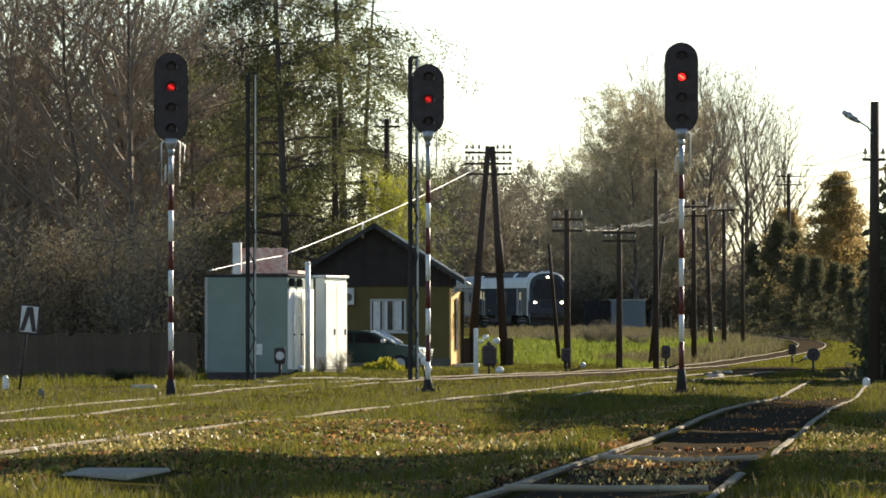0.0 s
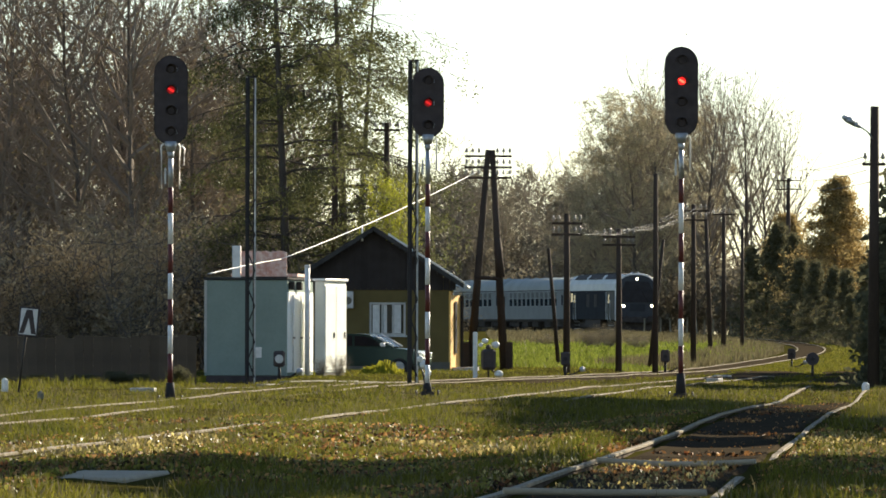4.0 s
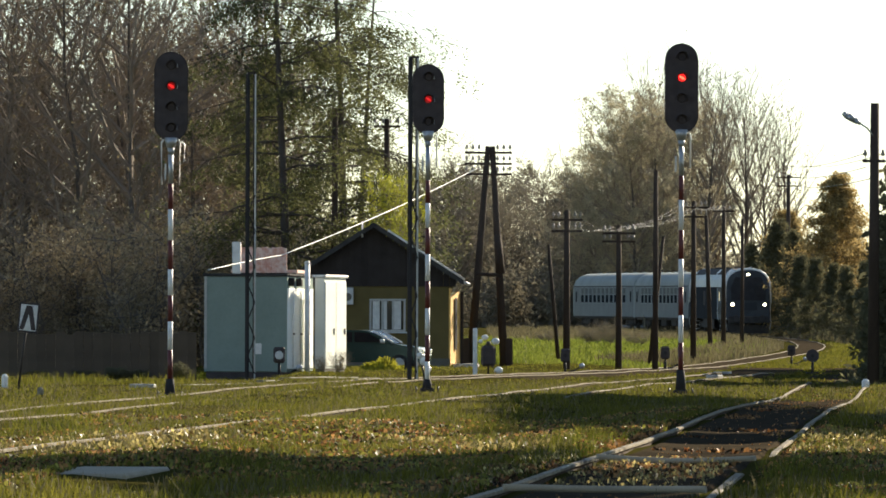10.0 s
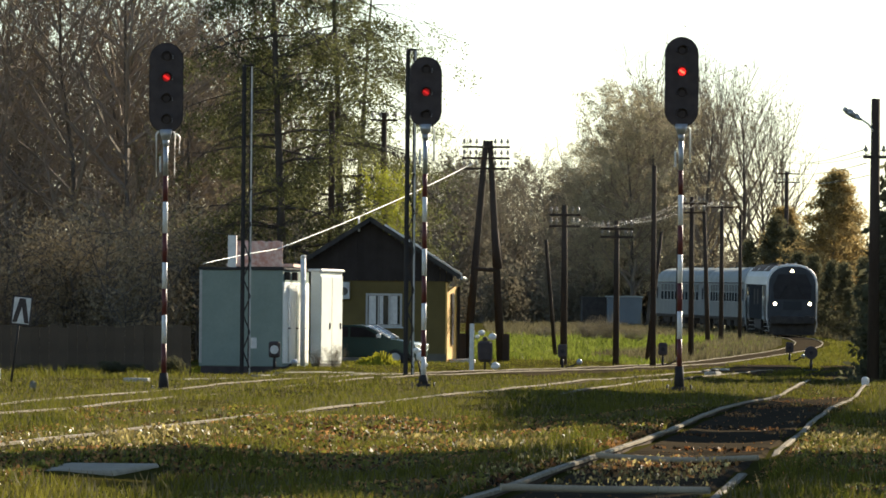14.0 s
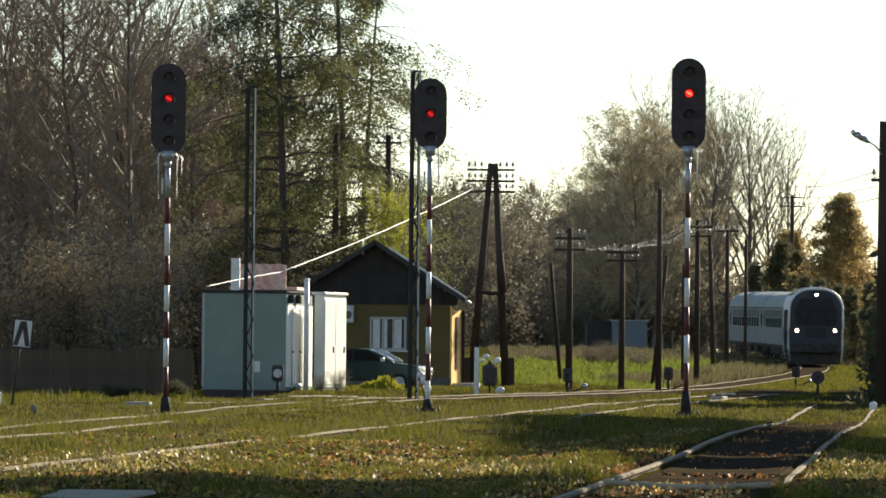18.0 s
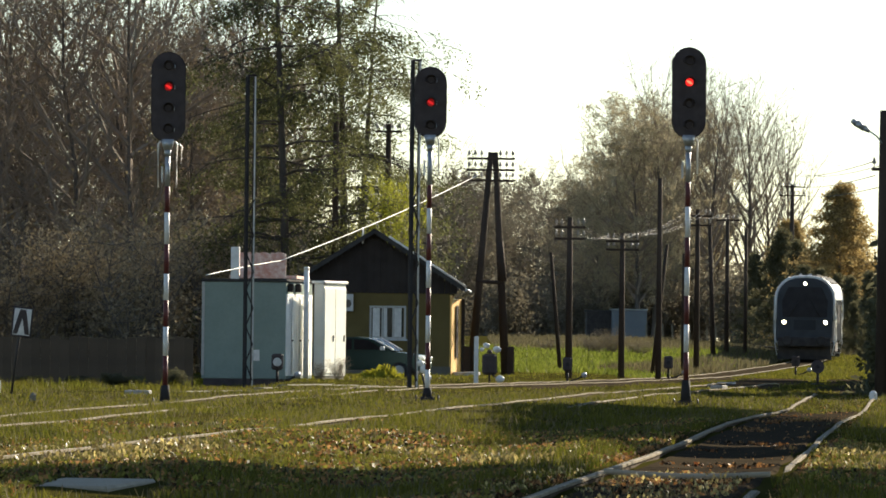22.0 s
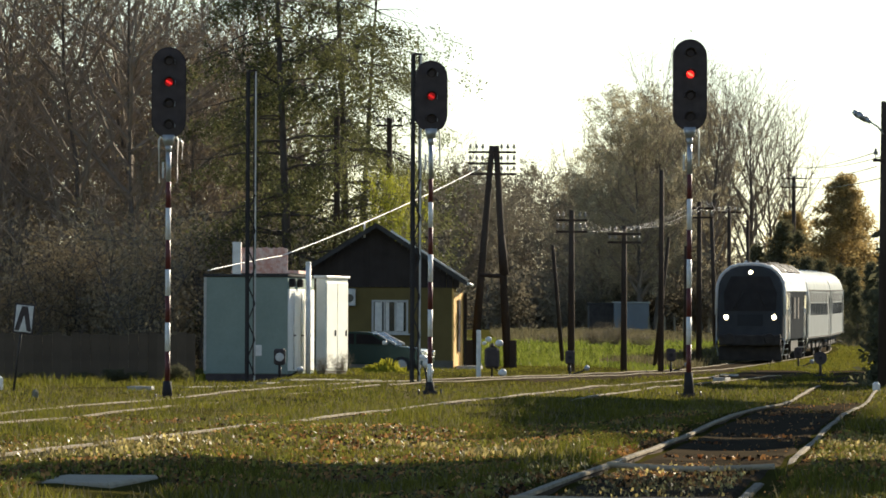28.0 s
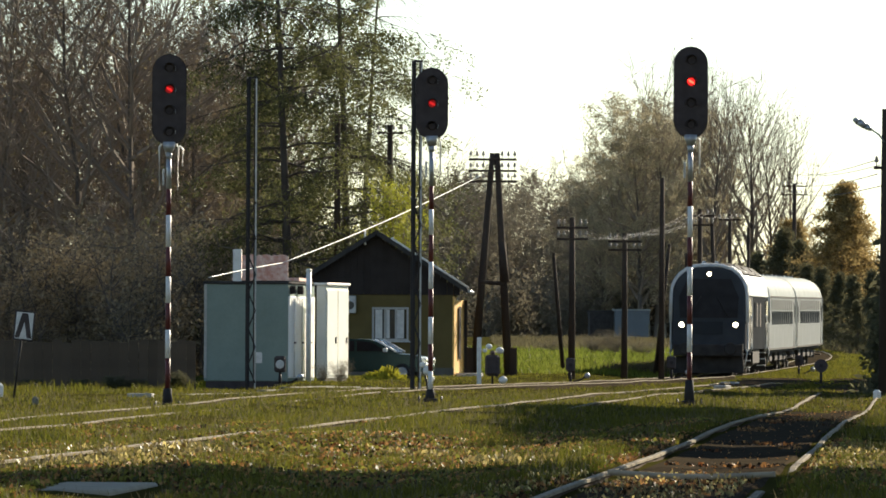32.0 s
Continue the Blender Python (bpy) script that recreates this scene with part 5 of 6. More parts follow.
def grow_broadleaf(seed, height, spread, first, limbs, leafy, leaf_mat, leaf_size=0.12, lift=0.10, upright=0.6, twigs=5, droop=0.0, thick=1.0, girth=1.0, wander=0.045):
    g = Growth(seed)
    r = g.rng
    trunk = g.way(Vector((0, 0, -0.15)), Vector((r.gauss(0, 0.03), r.gauss(0, 0.03), 1)), height * 0.93, 9, wander, 0.05)
    r0 = girth * (0.011 * height + 0.05)
    rad = [r0 * (1 - 0.93 * i / 9) for i in range(10)]
    tg = Growth(seed + 1)
    tg.limb(trunk, rad, 9)
    for i in range(limbs):
        f = first + (0.97 - first) * ((i + r.random()) / limbs)
        k = min(8, int(f * 9))
        p = trunk[k].lerp(trunk[k + 1], f * 9 - k)
        a = i * 2.4 + r.uniform(-0.5, 0.5)
        shape = math.sin(math.pi * min(1, max(0.08, (f - first * 0.6) / (1.02 - first * 0.6)))) ** 0.7
        ln = spread * (0.35 + 0.75 * shape) * r.uniform(0.75, 1.15)
        d = Vector((math.cos(a), math.sin(a), upright + r.uniform(-0.2, 0.35)))
        limb = g.way(p, d, ln, 5, 0.13, lift)
        lr = thick * max(0.02, r0 * (1 - f) * 0.55 + 0.012)
        g.limb(limb, [lr * (1 - 0.8 * j / 5) for j in range(6)], 4)
        for j in range(1, 6):
            for _ in range(2):
                d2 = (limb[j] - limb[j - 1]).normalized() + Vector((r.gauss(0, 0.65), r.gauss(0, 0.65), r.gauss(0.1, 0.45)))
                br = g.way(limb[j], d2, ln * r.uniform(0.22, 0.42), 3, 0.2, lift - droop)
                g.limb([br[0], br[2], br[3]], [0.016 * thick, 0.010 * thick, 0.006 * thick], 3)
                for q in range(1, 4):
                    for _ in range(max(1, twigs // 3)):
                        d3 = (br[q] - br[q - 1]).normalized() + Vector((r.gauss(0, 0.7), r.gauss(0, 0.7), r.gauss(0.1 - droop * 3, 0.5)))
                        tw = g.way(br[q], d3, r.uniform(0.35, 0.9), 2, 0.22, 0.05 - droop)
                        g.limb([tw[0], tw[2]], [0.009 * thick, 0.004 * thick], 3)
                        if leafy > 0:
                            n = int(leafy) + (1 if r.random() < leafy - int(leafy) else 0)
                            g.leaves(tw[1].lerp(tw[2], r.random()), n, 0.16, leaf_size, 0.2, droop * 1.2)
    return tg, g


def grow_conifer(seed, height, spread, first, leaf_size=0.16, leafy=3, droop=0.25, whorls=34, shape=0.8, slim=0.45, vary=0.3):
    g, tg = Growth(seed), Growth(seed + 1)
    r = g.rng
    trunk = g.way(Vector((0, 0, -0.15)), Vector((0, 0, 1)), height, 10, 0.012, 0.08)
    r0 = 0.010 * height + 0.05
    tg.limb(trunk, [r0 * (1 - 0.95 * i / 10) for i in range(11)], 9)
    for i in range(whorls):
        f = first + (0.985 - first) * i / whorls
        k = min(9, int(f * 10))
        p = trunk[k].lerp(trunk[k + 1], f * 10 - k)
        for j in range(4):
            if r.random() < 0.28:
                continue
            a = i * 1.1 + j * 1.57 + r.uniform(-0.4, 0.4)
            ln = spread * (1 - f) ** shape * r.uniform(0.85 - vary, 0.85 + vary) + 0.25
            br = g.way(p, Vector((math.cos(a), math.sin(a), 0.1)), ln, 5, 0.08, -droop * 0.35)
            g.limb(br, [0.035 * (1 - f) + 0.008 - 0.0015 * q for q in range(6)], 3)
            for q in range(1, 6):
                for _ in range(2):
                    d2 = (br[q] - br[q - 1]).normalized() * 0.6 + Vector((r.gauss(0, 0.5), r.gauss(0, 0.5), -droop))
                    tw = g.way(br[q], d2, ln * 0.22 + 0.2, 2, 0.15, -droop)
                    if leafy < 6:
                        g.limb([tw[0], tw[2]], [0.009, 0.004], 3)
                    g.leaves(tw[1], leafy, 0.14, leaf_size, 0.0, droop, slim)
                    g.leaves(tw[2], leafy, 0.14, leaf_size, 0.0, droop, slim)
    return tg, g


def grow_larch(seed, height, spread, first, whorls=26):
    """Long drooping boughs hung with dense sprays of needles, some boughs bare."""
    g, tg = Growth(seed), Growth(seed + 1)
    r = g.rng
    trunk = g.way(Vector((0, 0, -0.15)), Vector((0, 0, 1)), height, 10, 0.014, 0.08)
    r0 = 0.008 * height + 0.04
    tg.limb(trunk, [r0 * (1 - 0.95 * i / 10) for i in range(11)], 9)
    for i in range(whorls):
        f = first + (0.985 - first) * (i + r.uniform(-0.3, 0.3)) / whorls
        k = min(9, max(0, int(f * 10)))
        p = trunk[k].lerp(trunk[k + 1], f * 10 - k)
        for j in range(4):
            if r.random() < 0.22:
                continue
            a = i * 1.3 + j * 1.57 + r.uniform(-0.5, 0.5)
            ln = min(spread * (1 - f) ** 0.75 * r.uniform(0.55, 1.25) + 0.3, 4.4)
            br = g.way(p, Vector((math.cos(a), math.sin(a), r.uniform(-0.1, 0.45))), ln, 7, 0.10, -0.07)
            br[-1].z += 0.12 * ln * 0.5
            g.limb(br, [(0.05 * (1 - f) + 0.014) * (1 - 0.12 * q) for q in range(8)], 4)
            bare = r.random() < 0.16
            for q in range(1, 8):
                for side in (-1, 1):
                    out = (br[q] - br[q - 1]).normalized()
                    d2 = out * 0.7 + Vector((-out.y, out.x, 0)) * side * r.uniform(0.3, 0.9) + Vector((0, 0, -0.25))
                    tw = g.way(br[q], d2, ln * 0.2 + 0.25, 2, 0.15, -0.25)
                    g.limb([tw[0], tw[2]], [0.012, 0.005], 3)
                    if not bare and r.random() > 0.3:
                        n = 40 if q < 6 else 22
                        g.leaves(tw[1], n, 0.12, 0.072, 0.0, 0.4, 0.34)
                        g.leaves(tw[2], n, 0.13, 0.072, 0.0, 0.5, 0.34)
    return tg, g


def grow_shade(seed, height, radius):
    """An added shade-casting tree with one close dense crown on a clear stem."""
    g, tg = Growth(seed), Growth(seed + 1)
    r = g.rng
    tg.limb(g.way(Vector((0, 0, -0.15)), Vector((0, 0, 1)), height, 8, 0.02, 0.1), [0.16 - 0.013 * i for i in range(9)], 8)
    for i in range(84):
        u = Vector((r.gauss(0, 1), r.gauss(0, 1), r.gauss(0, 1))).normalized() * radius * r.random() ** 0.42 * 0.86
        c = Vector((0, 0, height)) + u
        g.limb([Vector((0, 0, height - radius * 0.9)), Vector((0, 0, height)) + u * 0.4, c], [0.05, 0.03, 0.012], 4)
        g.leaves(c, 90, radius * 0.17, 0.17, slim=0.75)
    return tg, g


def grow_bush(seed, height, radius, stems, leafy, leaf_size=0.1):
    g, tg = Growth(seed), Growth(seed + 1)
    r = g.rng
    for i in range(stems):
        a, t = r.uniform(0, 6.28), r.uniform(0.05, 0.55)
        st = g.way(Vector((math.cos(a) * radius * 0.3 * r.random(), math.sin(a) * radius * 0.3 * r.random(), -0.1)), Vector((math.cos(a) * t, math.sin(a) * t, 1)), height * r.uniform(0.6, 1.05), 6, 0.14, 0.02)
        tg.limb(st, [0.035 * (1 - 0.14 * j) for j in range(7)], 4)
        for j in range(1, 7):
            for _ in range(4):
                d = Vector((r.gauss(0, 0.7), r.gauss(0, 0.7), r.gauss(0.35, 0.4)))
                tw = g.way(st[j], d, radius * r.uniform(0.25, 0.6), 3, 0.2, 0.03)
                g.limb([tw[0], tw[3]], [0.012, 0.004], 3)
                g.leaves(tw[2], leafy, 0.18, leaf_size)
                g.leaves(tw[3], leafy, 0.16, leaf_size)
    return tg, g


def tree_proto(name, grown, leaf, label, category="tree", group="", wood="twig", stem="bark"):
    tg, g = grown
    t = thing(name, Matrix(), label, category, group)
    for nm, v, f, m in (("trunk", tg.wood, tg.wood_faces, M[stem]), ("branchwork", g.wood, g.wood_faces, M[wood]), ("crown", g.leaf, g.leaf_faces, leaf)):
        if f:
            ob = new(nm, as_mesh(nm, v, f, m, nm == "trunk"))
            ob.parent = t
            if nm == "branchwork":
                ob["kind"] = "stuff"
    return t


USED = set()


def plant(proto, x, y, size=1.0, rz=None, dz=0.0):
    m = pose(x, y, ground(x, y) + dz, 0, 0, random.uniform(0, 360) if rz is None else rz)
    if proto.name in USED:
        ob = copy_thing(proto, m)
    else:
        USED.add(proto.name)
        ob = proto
        ob.matrix_basis = m
    ob.scale = (size,) * 3
    return ob


WOOD = "trees of the wood"
BARE = [tree_proto("bare_tree", grow_broadleaf(11 + i * 7, 17.5, 5.4, 0.14, 36, 1.0, M["leafolive"], 0.07, upright=0.85, thick=1.5, girth=0.62, wander=0.085), M["leafolive"], "tall nearly bare grey tree with a few olive leaves", group=WOOD) for i in range(3)]
LEAFY = [tree_proto("autumn_tree", grow_broadleaf(51 + i * 5, 13.5, 3.4, 0.08, 34, 4.2, M["leafbrown"], 0.075, upright=0.6), M["leafbrown"], "tree with thin brown autumn leaves", group=WOOD) for i in range(2)]
LARCH = [tree_proto("larch", grow_larch(71 + 6 * i, 21.0, 6.6, 0.1), M["needle"], "tall olive-green larch with drooping branches", group=WOOD, wood="darkbark", stem="darkbark") for i in range(2)]
WILLOW = tree_proto("willow", grow_broadleaf(91, 19.0, 7.5, 0.18, 40, 19.0, M["leafwillow"], 0.09, upright=0.75, twigs=6, droop=0.22, thick=1.4), M["leafwillow"], "broad willow with thinning brown drooping leaves", group="trees beyond the bend")
TALLBARE = tree_proto("bare_tree", grow_broadleaf(97, 19.5, 6.5, 0.25, 36, 0.08, M["leafbrown"], 0.12, upright=1.3, lift=0.16, thick=1.15), M["leafbrown"], "bare tree with upswept fine branches", group="trees beyond the bend")
GOLD = tree_proto("golden_tree", grow_conifer(99, 9.6, 3.2, 0.02, 0.09, 11, 0.02, 60, 0.85, vary=0.32), M["leafgold"], "narrow golden-yellow autumn tree", group="trees beyond the bend")
LIME = tree_proto("lime_tree", grow_broadleaf(103, 8.5, 2.6, 0.15, 26, 18, M["leaflime"], 0.075), M["leaflime"], "bright yellow-green leafy tree behind the hut", group=WOOD)
BUSH = [tree_proto("bush", grow_bush(111 + i, 3.6, 1.9, 15, 8, 0.05), M["leafbush"], "dense bush with olive-brown leaves", "bush", "bushes of the undergrowth", "bark") for i in range(2)]
DARKBUSH = tree_proto("dark_bush", grow_bush(119, 3.6, 1.9, 16, 14, 0.12), M["leafdark"], "low dark bush in front of the fence", "bush", "bushes along the fence", "darkbark", "darkbark")
FARTREE = [tree_proto("far_tree", grow_broadleaf(161 + i * 3, 13.5, 3.6, 0.06, 26, 6.0, M["leafhaze"], 0.13, upright=0.6), M["leafhaze"], "hazy brown autumn tree beyond the meadow", group="trees beyond the bend") for i in range(2)]
FARBUSH = tree_proto("far_bush", grow_bush(171, 3.8, 2.2, 12, 4, 0.14), M["leafhaze"], "hazy brown bush beyond the meadow", "bush", "bushes beyond the meadow")
DARKCON = tree_proto("dark_spruce", grow_conifer(121, 9.0, 2.5, 0.02, 0.15, 6, 0.12, 36, 1.15, slim=0.3), M["leafdark"], "dark dense spruce in shade", group="spruces by the bend")
SHADE = tree_proto("roadside_tree", grow_shade(141, 13.0, 1.7), M["leafolive"], "unseen tree added to cast shade, with a dense rounded crown", group="roadside trees")
HEDGE = tree_proto("thuja", grow_conifer(131, 5.2, 1.1, 0.01, 0.12, 6, 0.02, 36, 0.4), M["leafdark"], "dark dense thuja bush beside the lamp pole", group="spruces by the bend")

rnd = random.Random(5)
# the wood on the left, in five ragged rows
for row, (y0, count) in enumerate(((290, 7), (305, 8), (322, 8), (342, 8), (366, 6))):
    for i in range(count):
        x = (-24.0 + 19.5 * (i + rnd.uniform(0.1, 0.9)) / count) * (1 + 0.05 * row)
        if x > -6.8:
            continue
        proto = BARE[rnd.randrange(3)] if rnd.random() < (0.62 if x < -10 else 0.75) else LEAFY[rnd.randrange(2)]
        plant(proto, x, y0 + rnd.uniform(-6, 6), rnd.uniform(0.85, 1.15) - 0.05 * row)
for i in range(17):
    plant(LEAFY[i % 2], -25.0 + 17.5 * (i + rnd.uniform(0.1, 0.9)) / 17, rnd.uniform(284, 345), rnd.uniform(0.8, 1.1))
for k, (x, y, s) in enumerate(((-5.75, 272, 1.0), (-3.7, 276, 0.97), (-3.4, 292, 0.85), (-7.5, 290, 0.62))):
    plant(LARCH[k % 2], x, y, s)
plant(LIME, -1.98, 271, 0.8).scale = (0.42, 0.42, 0.78)
for i in range(52):
    y = rnd.uniform(262, 330)
    x = -21 + 21.0 * rnd.random()
    if not (-5.2 < x and y < 268):
        plant(BUSH[i % 2], x, y, rnd.uniform(0.8, 1.7) if x < -3.5 else rnd.uniform(0.7, 1.0))
# beyond the meadow and the bend
for i in range(26):
    x = -4 + 27 * (i + rnd.random()) / 26
    y = rnd.uniform(600, 690)
    plant(FARTREE[i % 2] if i % 4 else BARE[i % 3], x, y + (70.0 if abs(x - main_x(y)) < 5.5 else 0.0), rnd.uniform(0.8, 1.05))
for i, x in enumerate((-1.5, 0.6, 2.4, 4.0, 5.8, 7.4)):
    plant(FARTREE[i % 2], x, 672 + 9 * (i % 3), 1.05 + 0.1 * (i % 2))
for x, y, s in ((15.4, 585, 0.88), (18.8, 600, 0.9), (12.6, 590, 0.6), (14.0, 610, 0.74), (17.0, 615, 0.9)):
    plant(WILLOW, x, y, s)
for x, y, s in ((21.6, 590, 1.0), (24.4, 596, 0.98), (26.2, 600, 0.85), (28.2, 604, 0.86), (23.0, 606, 1.0), (16.8, 590, 1.05)):
    plant(TALLBARE, x, y, s)
for x, y, s in ((25.6, 480, 1.14), (23.9, 512, 0.92), (24.7, 500, 0.62), (24.6, 520, 0.8), (27.0, 492, 0.9)):
    plant(GOLD, x, y, s).scale = (s * 1.1, s * 1.1, s)
for x, y, s in ((22.6, 501, 0.92), (21.7, 510, 0.74), (23.5, 486, 0.82), (24.2, 484, 0.68), (22.9, 471, 0.62), (23.7, 467, 0.6), (24.5, 463, 0.56), (25.3, 458, 0.54), (26.2, 452, 0.58), (24.9, 447, 0.36), (25.6, 440, 0.4), (26.4, 447, 0.5), (27.2, 440, 0.62)):
    plant(DARKCON, x, y, s).scale = (s * 1.08, s * 1.08, s)
for i in range(26):
    x, y = -2 + 28 * (i + rnd.random()) / 26, rnd.uniform(585, 600) if i % 2 else rnd.uniform(610, 640)
    plant(FARBUSH, x, y + (70.0 if abs(x - main_x(y)) < 5.5 else 0.0), rnd.uniform(1.0, 1.7))
for x, y, s in ((12.75, 197, 1.0), (12.4, 195, 0.85), (12.9, 193, 1.2), (13.7, 197, 1.35), (14.6, 191, 1.3), (15.7, 196, 1.4), (13.6, 203, 1.3)):
    plant(HEDGE, x, y, s)
for x, y, a, b in ((8.3, 408, 0.62, 0.27), (9.2, 405, 0.45, 0.36), (10.6, 398, 0.5, 0.2), (6.0, 415, 0.4, 0.18)):
    plant(BUSH[1], x, y, a).scale = (a, a, b)
for x, y, a, b in ((-8.75, 198.6, 0.18, 0.10), (-8.2, 198.8, 0.16, 0.08), (-11.0, 198.6, 0.2, 0.08), (-7.1, 198.6, 0.16, 0.13), (-9.7, 198.8, 0.2, 0.08)):
    plant(DARKBUSH, x, y, a).scale = (a, a, b)
plant(BUSH[0], -3.0, 212.5, 0.17)
plant(BUSH[1], -3.5, 211.8, 0.13)
# unseen dense trees, added between the tracks and the sun to shape the shade: where each shadow lies, and the size
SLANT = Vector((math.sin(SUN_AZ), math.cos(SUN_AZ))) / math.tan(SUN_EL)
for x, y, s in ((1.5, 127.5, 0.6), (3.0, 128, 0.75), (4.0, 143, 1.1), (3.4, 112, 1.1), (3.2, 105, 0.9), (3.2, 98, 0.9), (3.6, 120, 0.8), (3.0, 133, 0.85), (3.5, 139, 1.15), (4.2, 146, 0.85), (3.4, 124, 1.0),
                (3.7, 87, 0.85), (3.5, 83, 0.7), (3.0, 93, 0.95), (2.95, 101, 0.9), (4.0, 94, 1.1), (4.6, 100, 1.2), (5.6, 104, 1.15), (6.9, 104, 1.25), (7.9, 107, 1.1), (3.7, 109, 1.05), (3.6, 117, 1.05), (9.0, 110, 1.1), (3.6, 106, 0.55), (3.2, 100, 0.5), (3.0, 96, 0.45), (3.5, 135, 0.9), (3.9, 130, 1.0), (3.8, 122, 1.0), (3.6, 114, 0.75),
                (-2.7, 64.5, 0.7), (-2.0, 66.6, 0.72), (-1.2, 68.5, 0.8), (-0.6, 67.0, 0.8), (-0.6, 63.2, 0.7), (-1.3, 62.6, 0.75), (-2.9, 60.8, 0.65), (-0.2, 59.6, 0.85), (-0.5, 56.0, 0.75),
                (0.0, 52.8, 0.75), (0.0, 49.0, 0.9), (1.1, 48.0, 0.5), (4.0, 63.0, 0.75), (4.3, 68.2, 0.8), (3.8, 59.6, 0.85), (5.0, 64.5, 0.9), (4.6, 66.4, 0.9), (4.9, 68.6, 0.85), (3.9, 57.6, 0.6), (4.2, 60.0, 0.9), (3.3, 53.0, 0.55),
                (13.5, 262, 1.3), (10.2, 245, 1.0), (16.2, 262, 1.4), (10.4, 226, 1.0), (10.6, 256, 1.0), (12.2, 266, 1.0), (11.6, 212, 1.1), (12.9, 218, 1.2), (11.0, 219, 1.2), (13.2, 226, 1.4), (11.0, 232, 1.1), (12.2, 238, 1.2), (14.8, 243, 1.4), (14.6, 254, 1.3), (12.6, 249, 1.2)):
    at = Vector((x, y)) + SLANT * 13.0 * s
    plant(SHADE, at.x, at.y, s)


def far_woods(count):
    """The dense wood behind the meadow: countless small leaf clumps in ragged heaps."""
    rg = np.random.RandomState(41)
    heaps = [(rg.uniform(-8, 31), rg.uniform(640, 720), rg.uniform(5, 11.0), rg.uniform(2.0, 4.0)) for _ in range(50)]
    heaps += [(rg.uniform(9, 22), rg.uniform(640, 700), rg.uniform(10, 14.5), rg.uniform(2.0, 3.5)) for _ in range(18)]
    vs, fs = [], []
    for n in range(count):
        x0, y0, h, r = heaps[n % len(heaps)]
        t = rg.rand() ** 0.8
        w = r * (1 - 0.75 * t * t)
        c = Vector((x0 + rg.normal(0, 0.5) * w, y0 + rg.normal(0, 0.5) * w, swell(y0) + h * t + rg.normal(0, 0.3)))
        u = Vector(rg.normal(0, 1, 3)).normalized()
        v = u.cross(Vector(rg.normal(0, 1, 3))).normalized()
        s = rg.uniform(0.10, 0.25)
        b = len(vs)
        vs += [c - u * s, c + v * s * 0.5, c + u * s, c - v * s * 0.5]
        fs.append((b, b + 1, b + 2, b + 3))
    tagged(new("far_woods", as_mesh("far_woods", vs, fs, M["leafhaze"])), "dense brownish autumn wood far behind the meadow", "woods", kind="stuff")


far_woods(120000)


# ---- grass and fallen leaves ----
def blades(name, count, area, height, width, material, label, seed, keep=None, lean=0.35, clump=0.0):
    rg = np.random.RandomState(seed)
    y0, y1 = area
    vs, fs = [], []
    n = 0
    while n < count:
        # denser close by
        y = y0 + (y1 - y0) * rg.rand() ** 1.25
        half = 0.064 * y + 0.8
        x = rg.uniform(-half, half)
        if keep and not keep(x, y):
            continue
        h = height * rg.uniform(0.5, 1.4) * (1 + clump * max(-0.6, 1.6 * noise.noise((x * 0.9, y * 0.3, seed))))
        w = width * rg.uniform(0.7, 1.4)
        a = rg.uniform(0, 6.283)
        ux, uy = math.cos(a) * w / 2, math.sin(a) * w / 2
        lx, ly = rg.normal(0, lean) * h, rg.normal(0, lean) * h
        z = ground(x, y) - 0.02
        b = len(vs)
        vs += [(x - ux, y - uy, z), (x + ux, y + uy, z), (x + lx, y + ly, z + h)]
        fs.append((b, b + 1, b + 2))
        n += 1
    me = as_mesh(name, vs, fs, material)
    return tagged(new(name, me), label, "grass", kind="stuff")


def off_track(x, y):
    if 57 < y < 63.5 and -3.1 < x < -2.2:
        return False
    d = x - line_one(y)
    if y < 190 and min(abs(abs(d) - 0.75), abs(abs(x - line_two(y)) - 0.75), abs(abs(x - line_three(y)) - 0.75)) < 0.085:
        return False
    if abs(d) < 1.0 and y < 180:
        return noise.noise((x * 0.8, y * 0.25, 2)) > (0.38 if y < 148 else -0.25)
    if 196 < y < 300 and (abs(x - soft_main(y)) < 1.5 or (abs(d) < 1.3 and y > 205) or (abs(x - line_two(y)) < 1.2 and y > 215)):
        return noise.noise((x * 0.9, y * 0.2, 12)) > 0.35
    if 207 < y < 268 and 0.9 < d < 6.2:
        return noise.noise((x * 0.9, y * 0.2, 14)) > 0.3
    if y > 290 and abs(x - soft_main(y)) < 1.0:
        return False
    return noise.noise((x * 0.3, y * 0.09, 11)) > -0.62


def leafy_patch(x, y):
    if 57 < y < 63.5 and -3.1 < x < -2.2:
        return False
    if abs(abs(x - line_one(y)) - 0.75) < 0.16 or abs(abs(x - line_two(y)) - 0.75) < 0.1:
        return False
    if abs(x - line_one(y)) < 0.75 and y > 72:
        return noise.noise((x * 1.1, y * 0.3, 8)) > 0.3
    return noise.noise((x * 0.5, y * 0.12, 21)) + (0.3 if 60 < y < 95 else -0.1) - max(0, y - 100) * 0.015 > 0.1


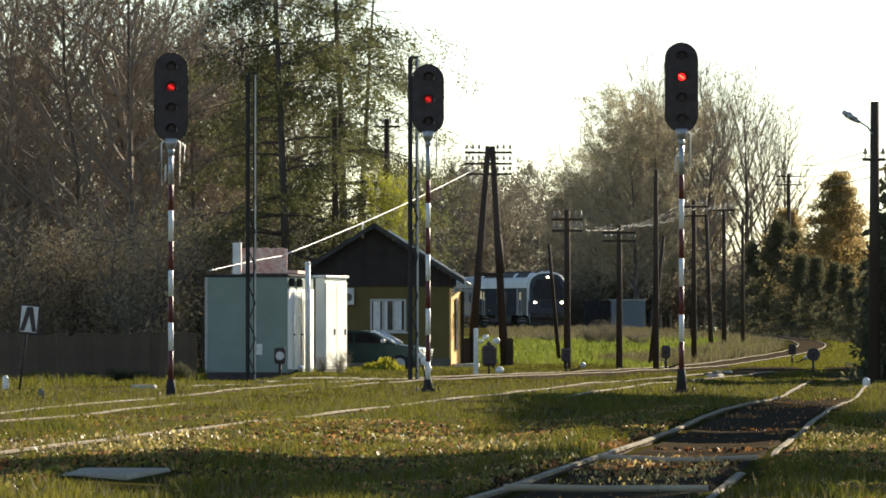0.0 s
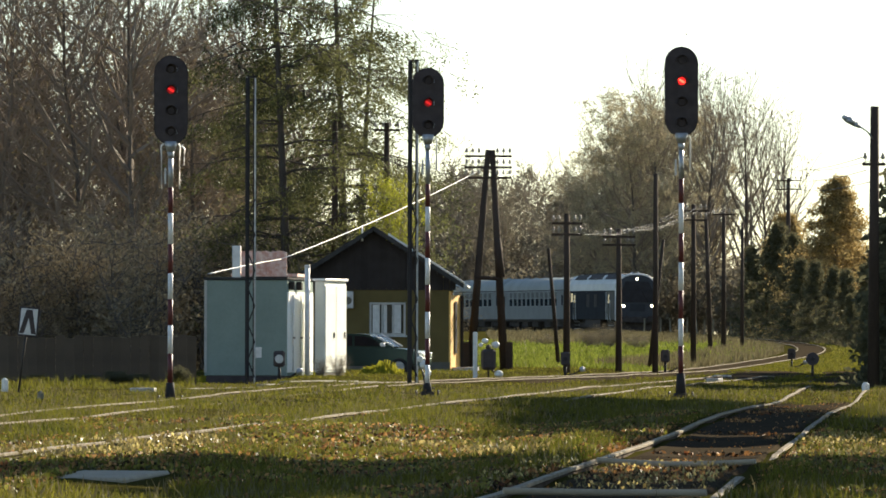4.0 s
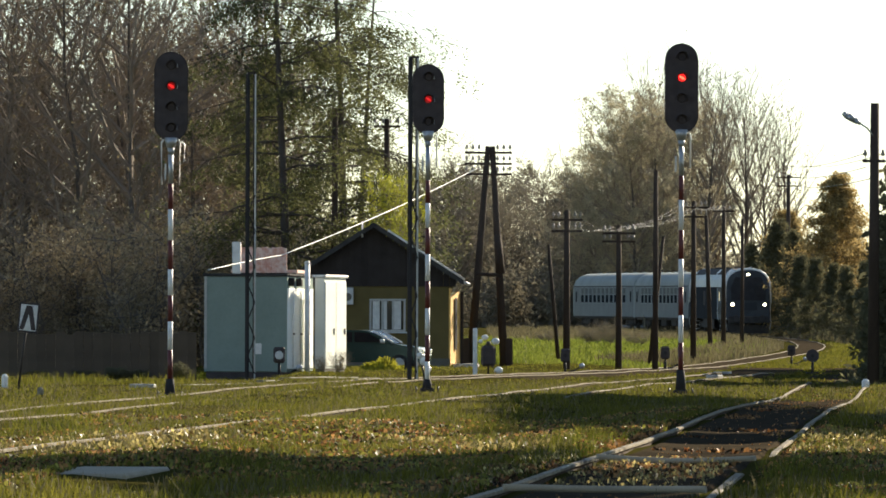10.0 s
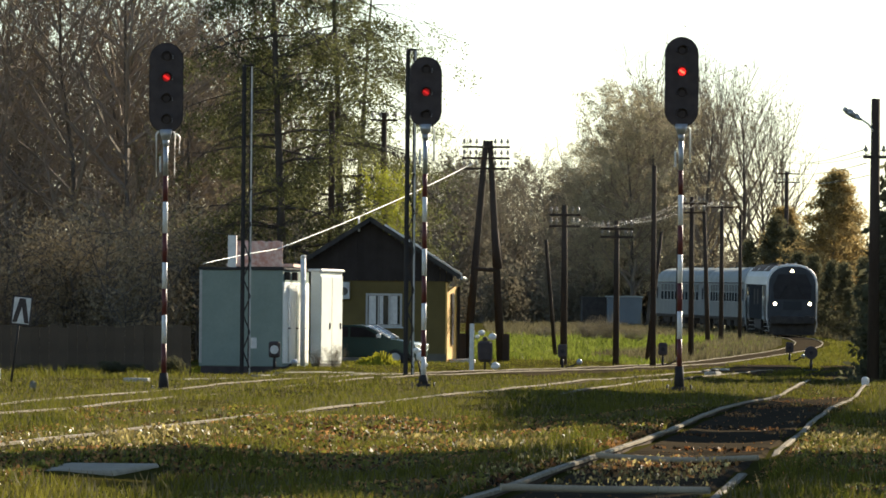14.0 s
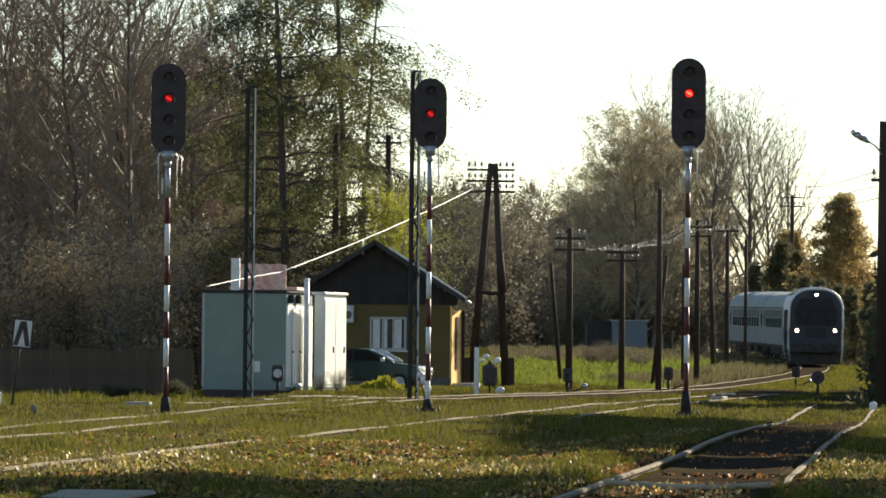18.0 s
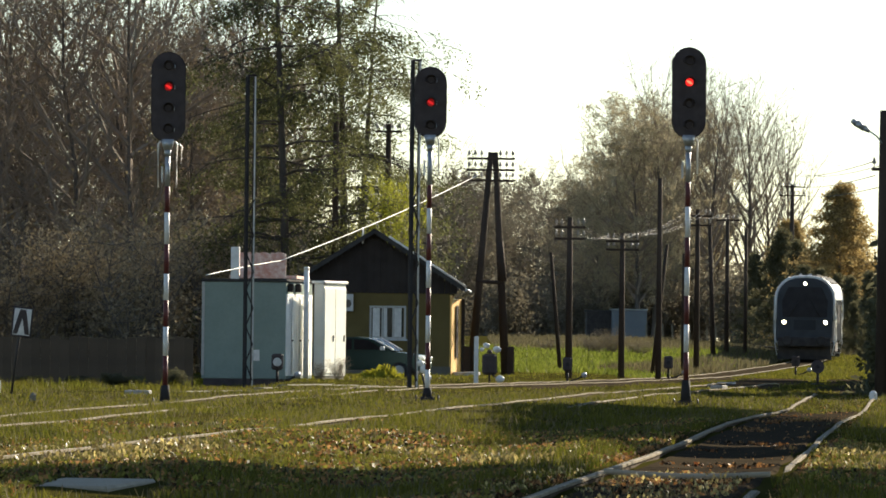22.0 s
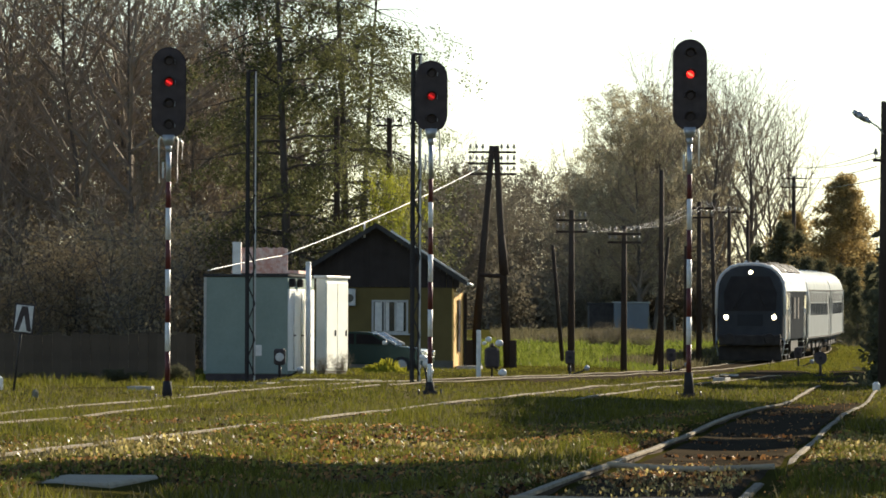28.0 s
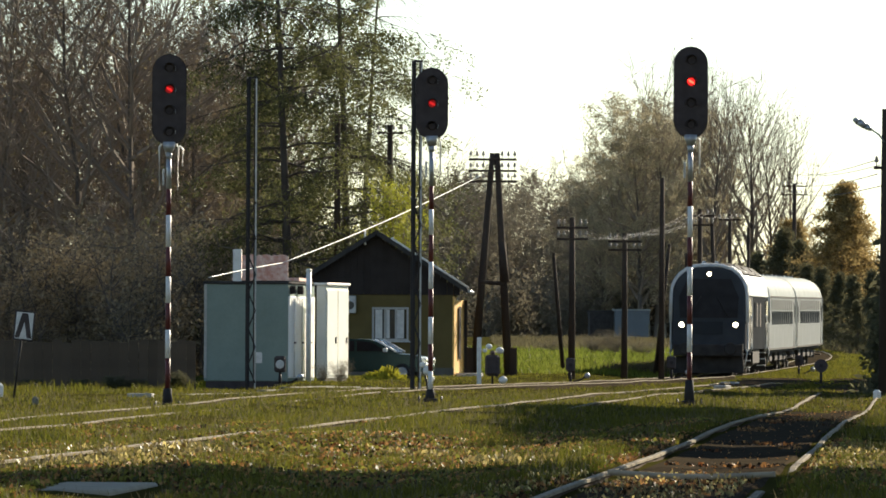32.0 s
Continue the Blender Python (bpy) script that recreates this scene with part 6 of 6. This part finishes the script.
blades("grass", 150000, (44, 130), 0.075, 0.016, M["blade"], "short green grass between the tracks", 1, off_track, clump=1.0)
blades("grass_far", 105000, (130, 300), 0.07, 0.035, M["blade"], "short green grass between the tracks", 2, off_track, clump=0.8)
blades("dry_grass", 22000, (44, 200), 0.13, 0.018, M["drygrass"], "dry yellow grass stalks", 3, off_track)
blades("tall_grass", 26000, (300, 520), 0.32, 0.07, M["drygrass"], "tall pale dry grass beside the bend", 4, lambda x, y: (x < soft_main(y) - 1.5 or (y > 430 and x > soft_main(y) + 2.2)) and x > 3 and (y > 425 or soft_main(y) - x < 5), 0.2)
blades("bend_grass", 26000, (285, 450), 0.12, 0.06, M["blade"], "short green grass beside the bend", 7, lambda x, y: x > soft_main(y) + 1.2)
blades("meadow", 60000, (286, 440), 0.2, 0.09, M["meadow"], "bright green meadow", 5, lambda x, y: x < soft_main(y) - 2)


def fallen_leaves(name, count, seed, material, label, small=0.014, large=0.036):
    rg = np.random.RandomState(seed)
    vs, fs, n = [], [], 0
    while n < count:
        y = 44 + 110 * rg.rand() ** 1.3
        x = rg.uniform(-0.064 * y - 0.5, 0.064 * y + 0.5)
        if not leafy_patch(x, y) or (name == "weeds" and abs(x - line_one(y)) < 1.0):
            continue
        c = Vector((x, y, ground(x, y) + rg.uniform(0.0, 0.06)))
        u = Vector(rg.normal(0, 1, 3)).normalized()
        w = u.cross(Vector(rg.normal(0, 1, 3))).normalized()
        s = rg.uniform(small, large)
        b = len(vs)
        vs += [c - u * s, c + w * s * 0.7 + u * s * 0.1, c + u * s, c - w * s * 0.7 + u * s * 0.1]
        fs.append((b, b + 1, b + 2, b + 3))
        n += 1
    tagged(new(name, as_mesh(name, vs, fs, material)), label, "leaves", kind="stuff")


blades("verge_grass", 5000, (188, 199), 0.15, 0.03, M["blade"], "long yellow-green grass along the fence", 6, lambda x, y: x < -6.6, clump=1.0)


def weed_tuft(x, y, r, h, n, seed):
    rg = np.random.RandomState(seed)
    vs, fs = [], []
    for _ in range(n):
        a, d = rg.uniform(0, 6.283), r * rg.rand() ** 0.7
        px, py = x + d * math.cos(a), y + d * math.sin(a)
        hh = h * (1.05 - 0.75 * d / r) * rg.uniform(0.5, 1.2)
        z, w = ground(px, py) - 0.02, 0.025
        lx, ly = rg.normal(0, 0.3) * hh, rg.normal(0, 0.3) * hh
        b = len(vs)
        vs += [(px - w, py, z), (px + w, py, z), (px + lx + 0.02, py + ly, z + hh), (px + lx - 0.02, py + ly, z + hh)]
        fs.append((b, b + 1, b + 2, b + 3))
    tagged(new("weed_tuft", as_mesh("weed_tuft", vs, fs, M["tuft"])), "tuft of bright yellow-green weeds beside the track", "weeds", "weed tufts", "stuff")


weed_tuft(-1.75, 226, 0.55, 0.4, 380, 61)
weed_tuft(-2.25, 225.6, 0.35, 0.25, 120, 62)
weed_tuft(-6.9, 214, 0.5, 0.25, 160, 63)


def track_litter(count, seed):
    """Dead leaves and stalks lying between the rails of the near track."""
    rg = np.random.RandomState(seed)
    vs, fs = [], []
    for _ in range(count):
        y = 44 + 135 * rg.rand() ** 3.2
        x = line_one(y) + rg.uniform(-1.3, 1.3)
        if abs(abs(x - line_one(y)) - 0.75) < 0.12:
            continue
        c = Vector((x, y, ground(x, y) + rg.uniform(-0.01, 0.05)))
        u = Vector(rg.normal(0, 1, 3)).normalized()
        w = u.cross(Vector(rg.normal(0, 1, 3))).normalized()
        s = rg.uniform(0.008, 0.021)
        b = len(vs)
        vs += [c - u * s, c + w * s * 0.6 + u * s * 0.1, c + u * s, c - w * s * 0.6 + u * s * 0.1]
        fs.append((b, b + 1, b + 2, b + 3))
    tagged(new("track_litter", as_mesh("track_litter", vs, fs, M["fallen"])), "dead leaves and stalks lying between the rails", "leaves", kind="stuff")


track_litter(4200, 17)


def dock_leaves(count, seed):
    """Broad upright leaves of a weed patch beside the second track."""
    rg = np.random.RandomState(seed)
    vs, fs = [], []
    while len(fs) < count:
        pick = rg.rand()
        x, y = rg.uniform(-5.2, 1.5), rg.uniform(69, 83)
        if pick < 0.14:
            y = rg.uniform(55, 68)
            x = line_one(y) + rg.uniform(-1.3, 0.7)
        elif pick < 0.28:
            y = rg.uniform(70, 86)
            x = line_one(y) + rg.uniform(0.9, 2.6)
        elif noise.noise((x * 0.7, y * 0.25, 33)) + (0.35 if x < -2.4 else -0.1) < 0.15:
            continue
        if abs(abs(x - line_one(y)) - 0.75) < 0.17 or -0.95 < x - line_two(y) < -0.58:
            continue
        c = Vector((x, y, ground(x, y) + rg.uniform(0.01, 0.10)))
        u = Vector((rg.normal(0, 0.6), rg.normal(0, 0.6), 1)).normalized()
        w = u.cross(Vector(rg.normal(0, 1, 3))).normalized()
        s = rg.uniform(0.016, 0.037) * (0.75 if pick < 0.28 else 1.0)
        b = len(vs)
        vs += [c - u * s, c + w * s * 0.55 + u * s * 0.2, c + u * s, c - w * s * 0.55 + u * s * 0.2]
        fs.append((b, b + 1, b + 2, b + 3))
    tagged(new("dock_leaves", as_mesh("dock_leaves", vs, fs, M["dock"])), "broad pale upright weed leaves beside the track", "weeds", kind="stuff")


dock_leaves(5200, 23)
fallen_leaves("fallen_leaves", 30000, 8, M["fallen"], "scattered dry brown and yellow fallen leaves")
fallen_leaves("dead_leaves", 16000, 10, M["deadleaf"], "dark withered leaves standing among the grass", 0.014, 0.032)
fallen_leaves("weeds", 30000, 9, M["weed"], "low broad-leaved green weeds between the tracks", 0.018, 0.042)


motions()
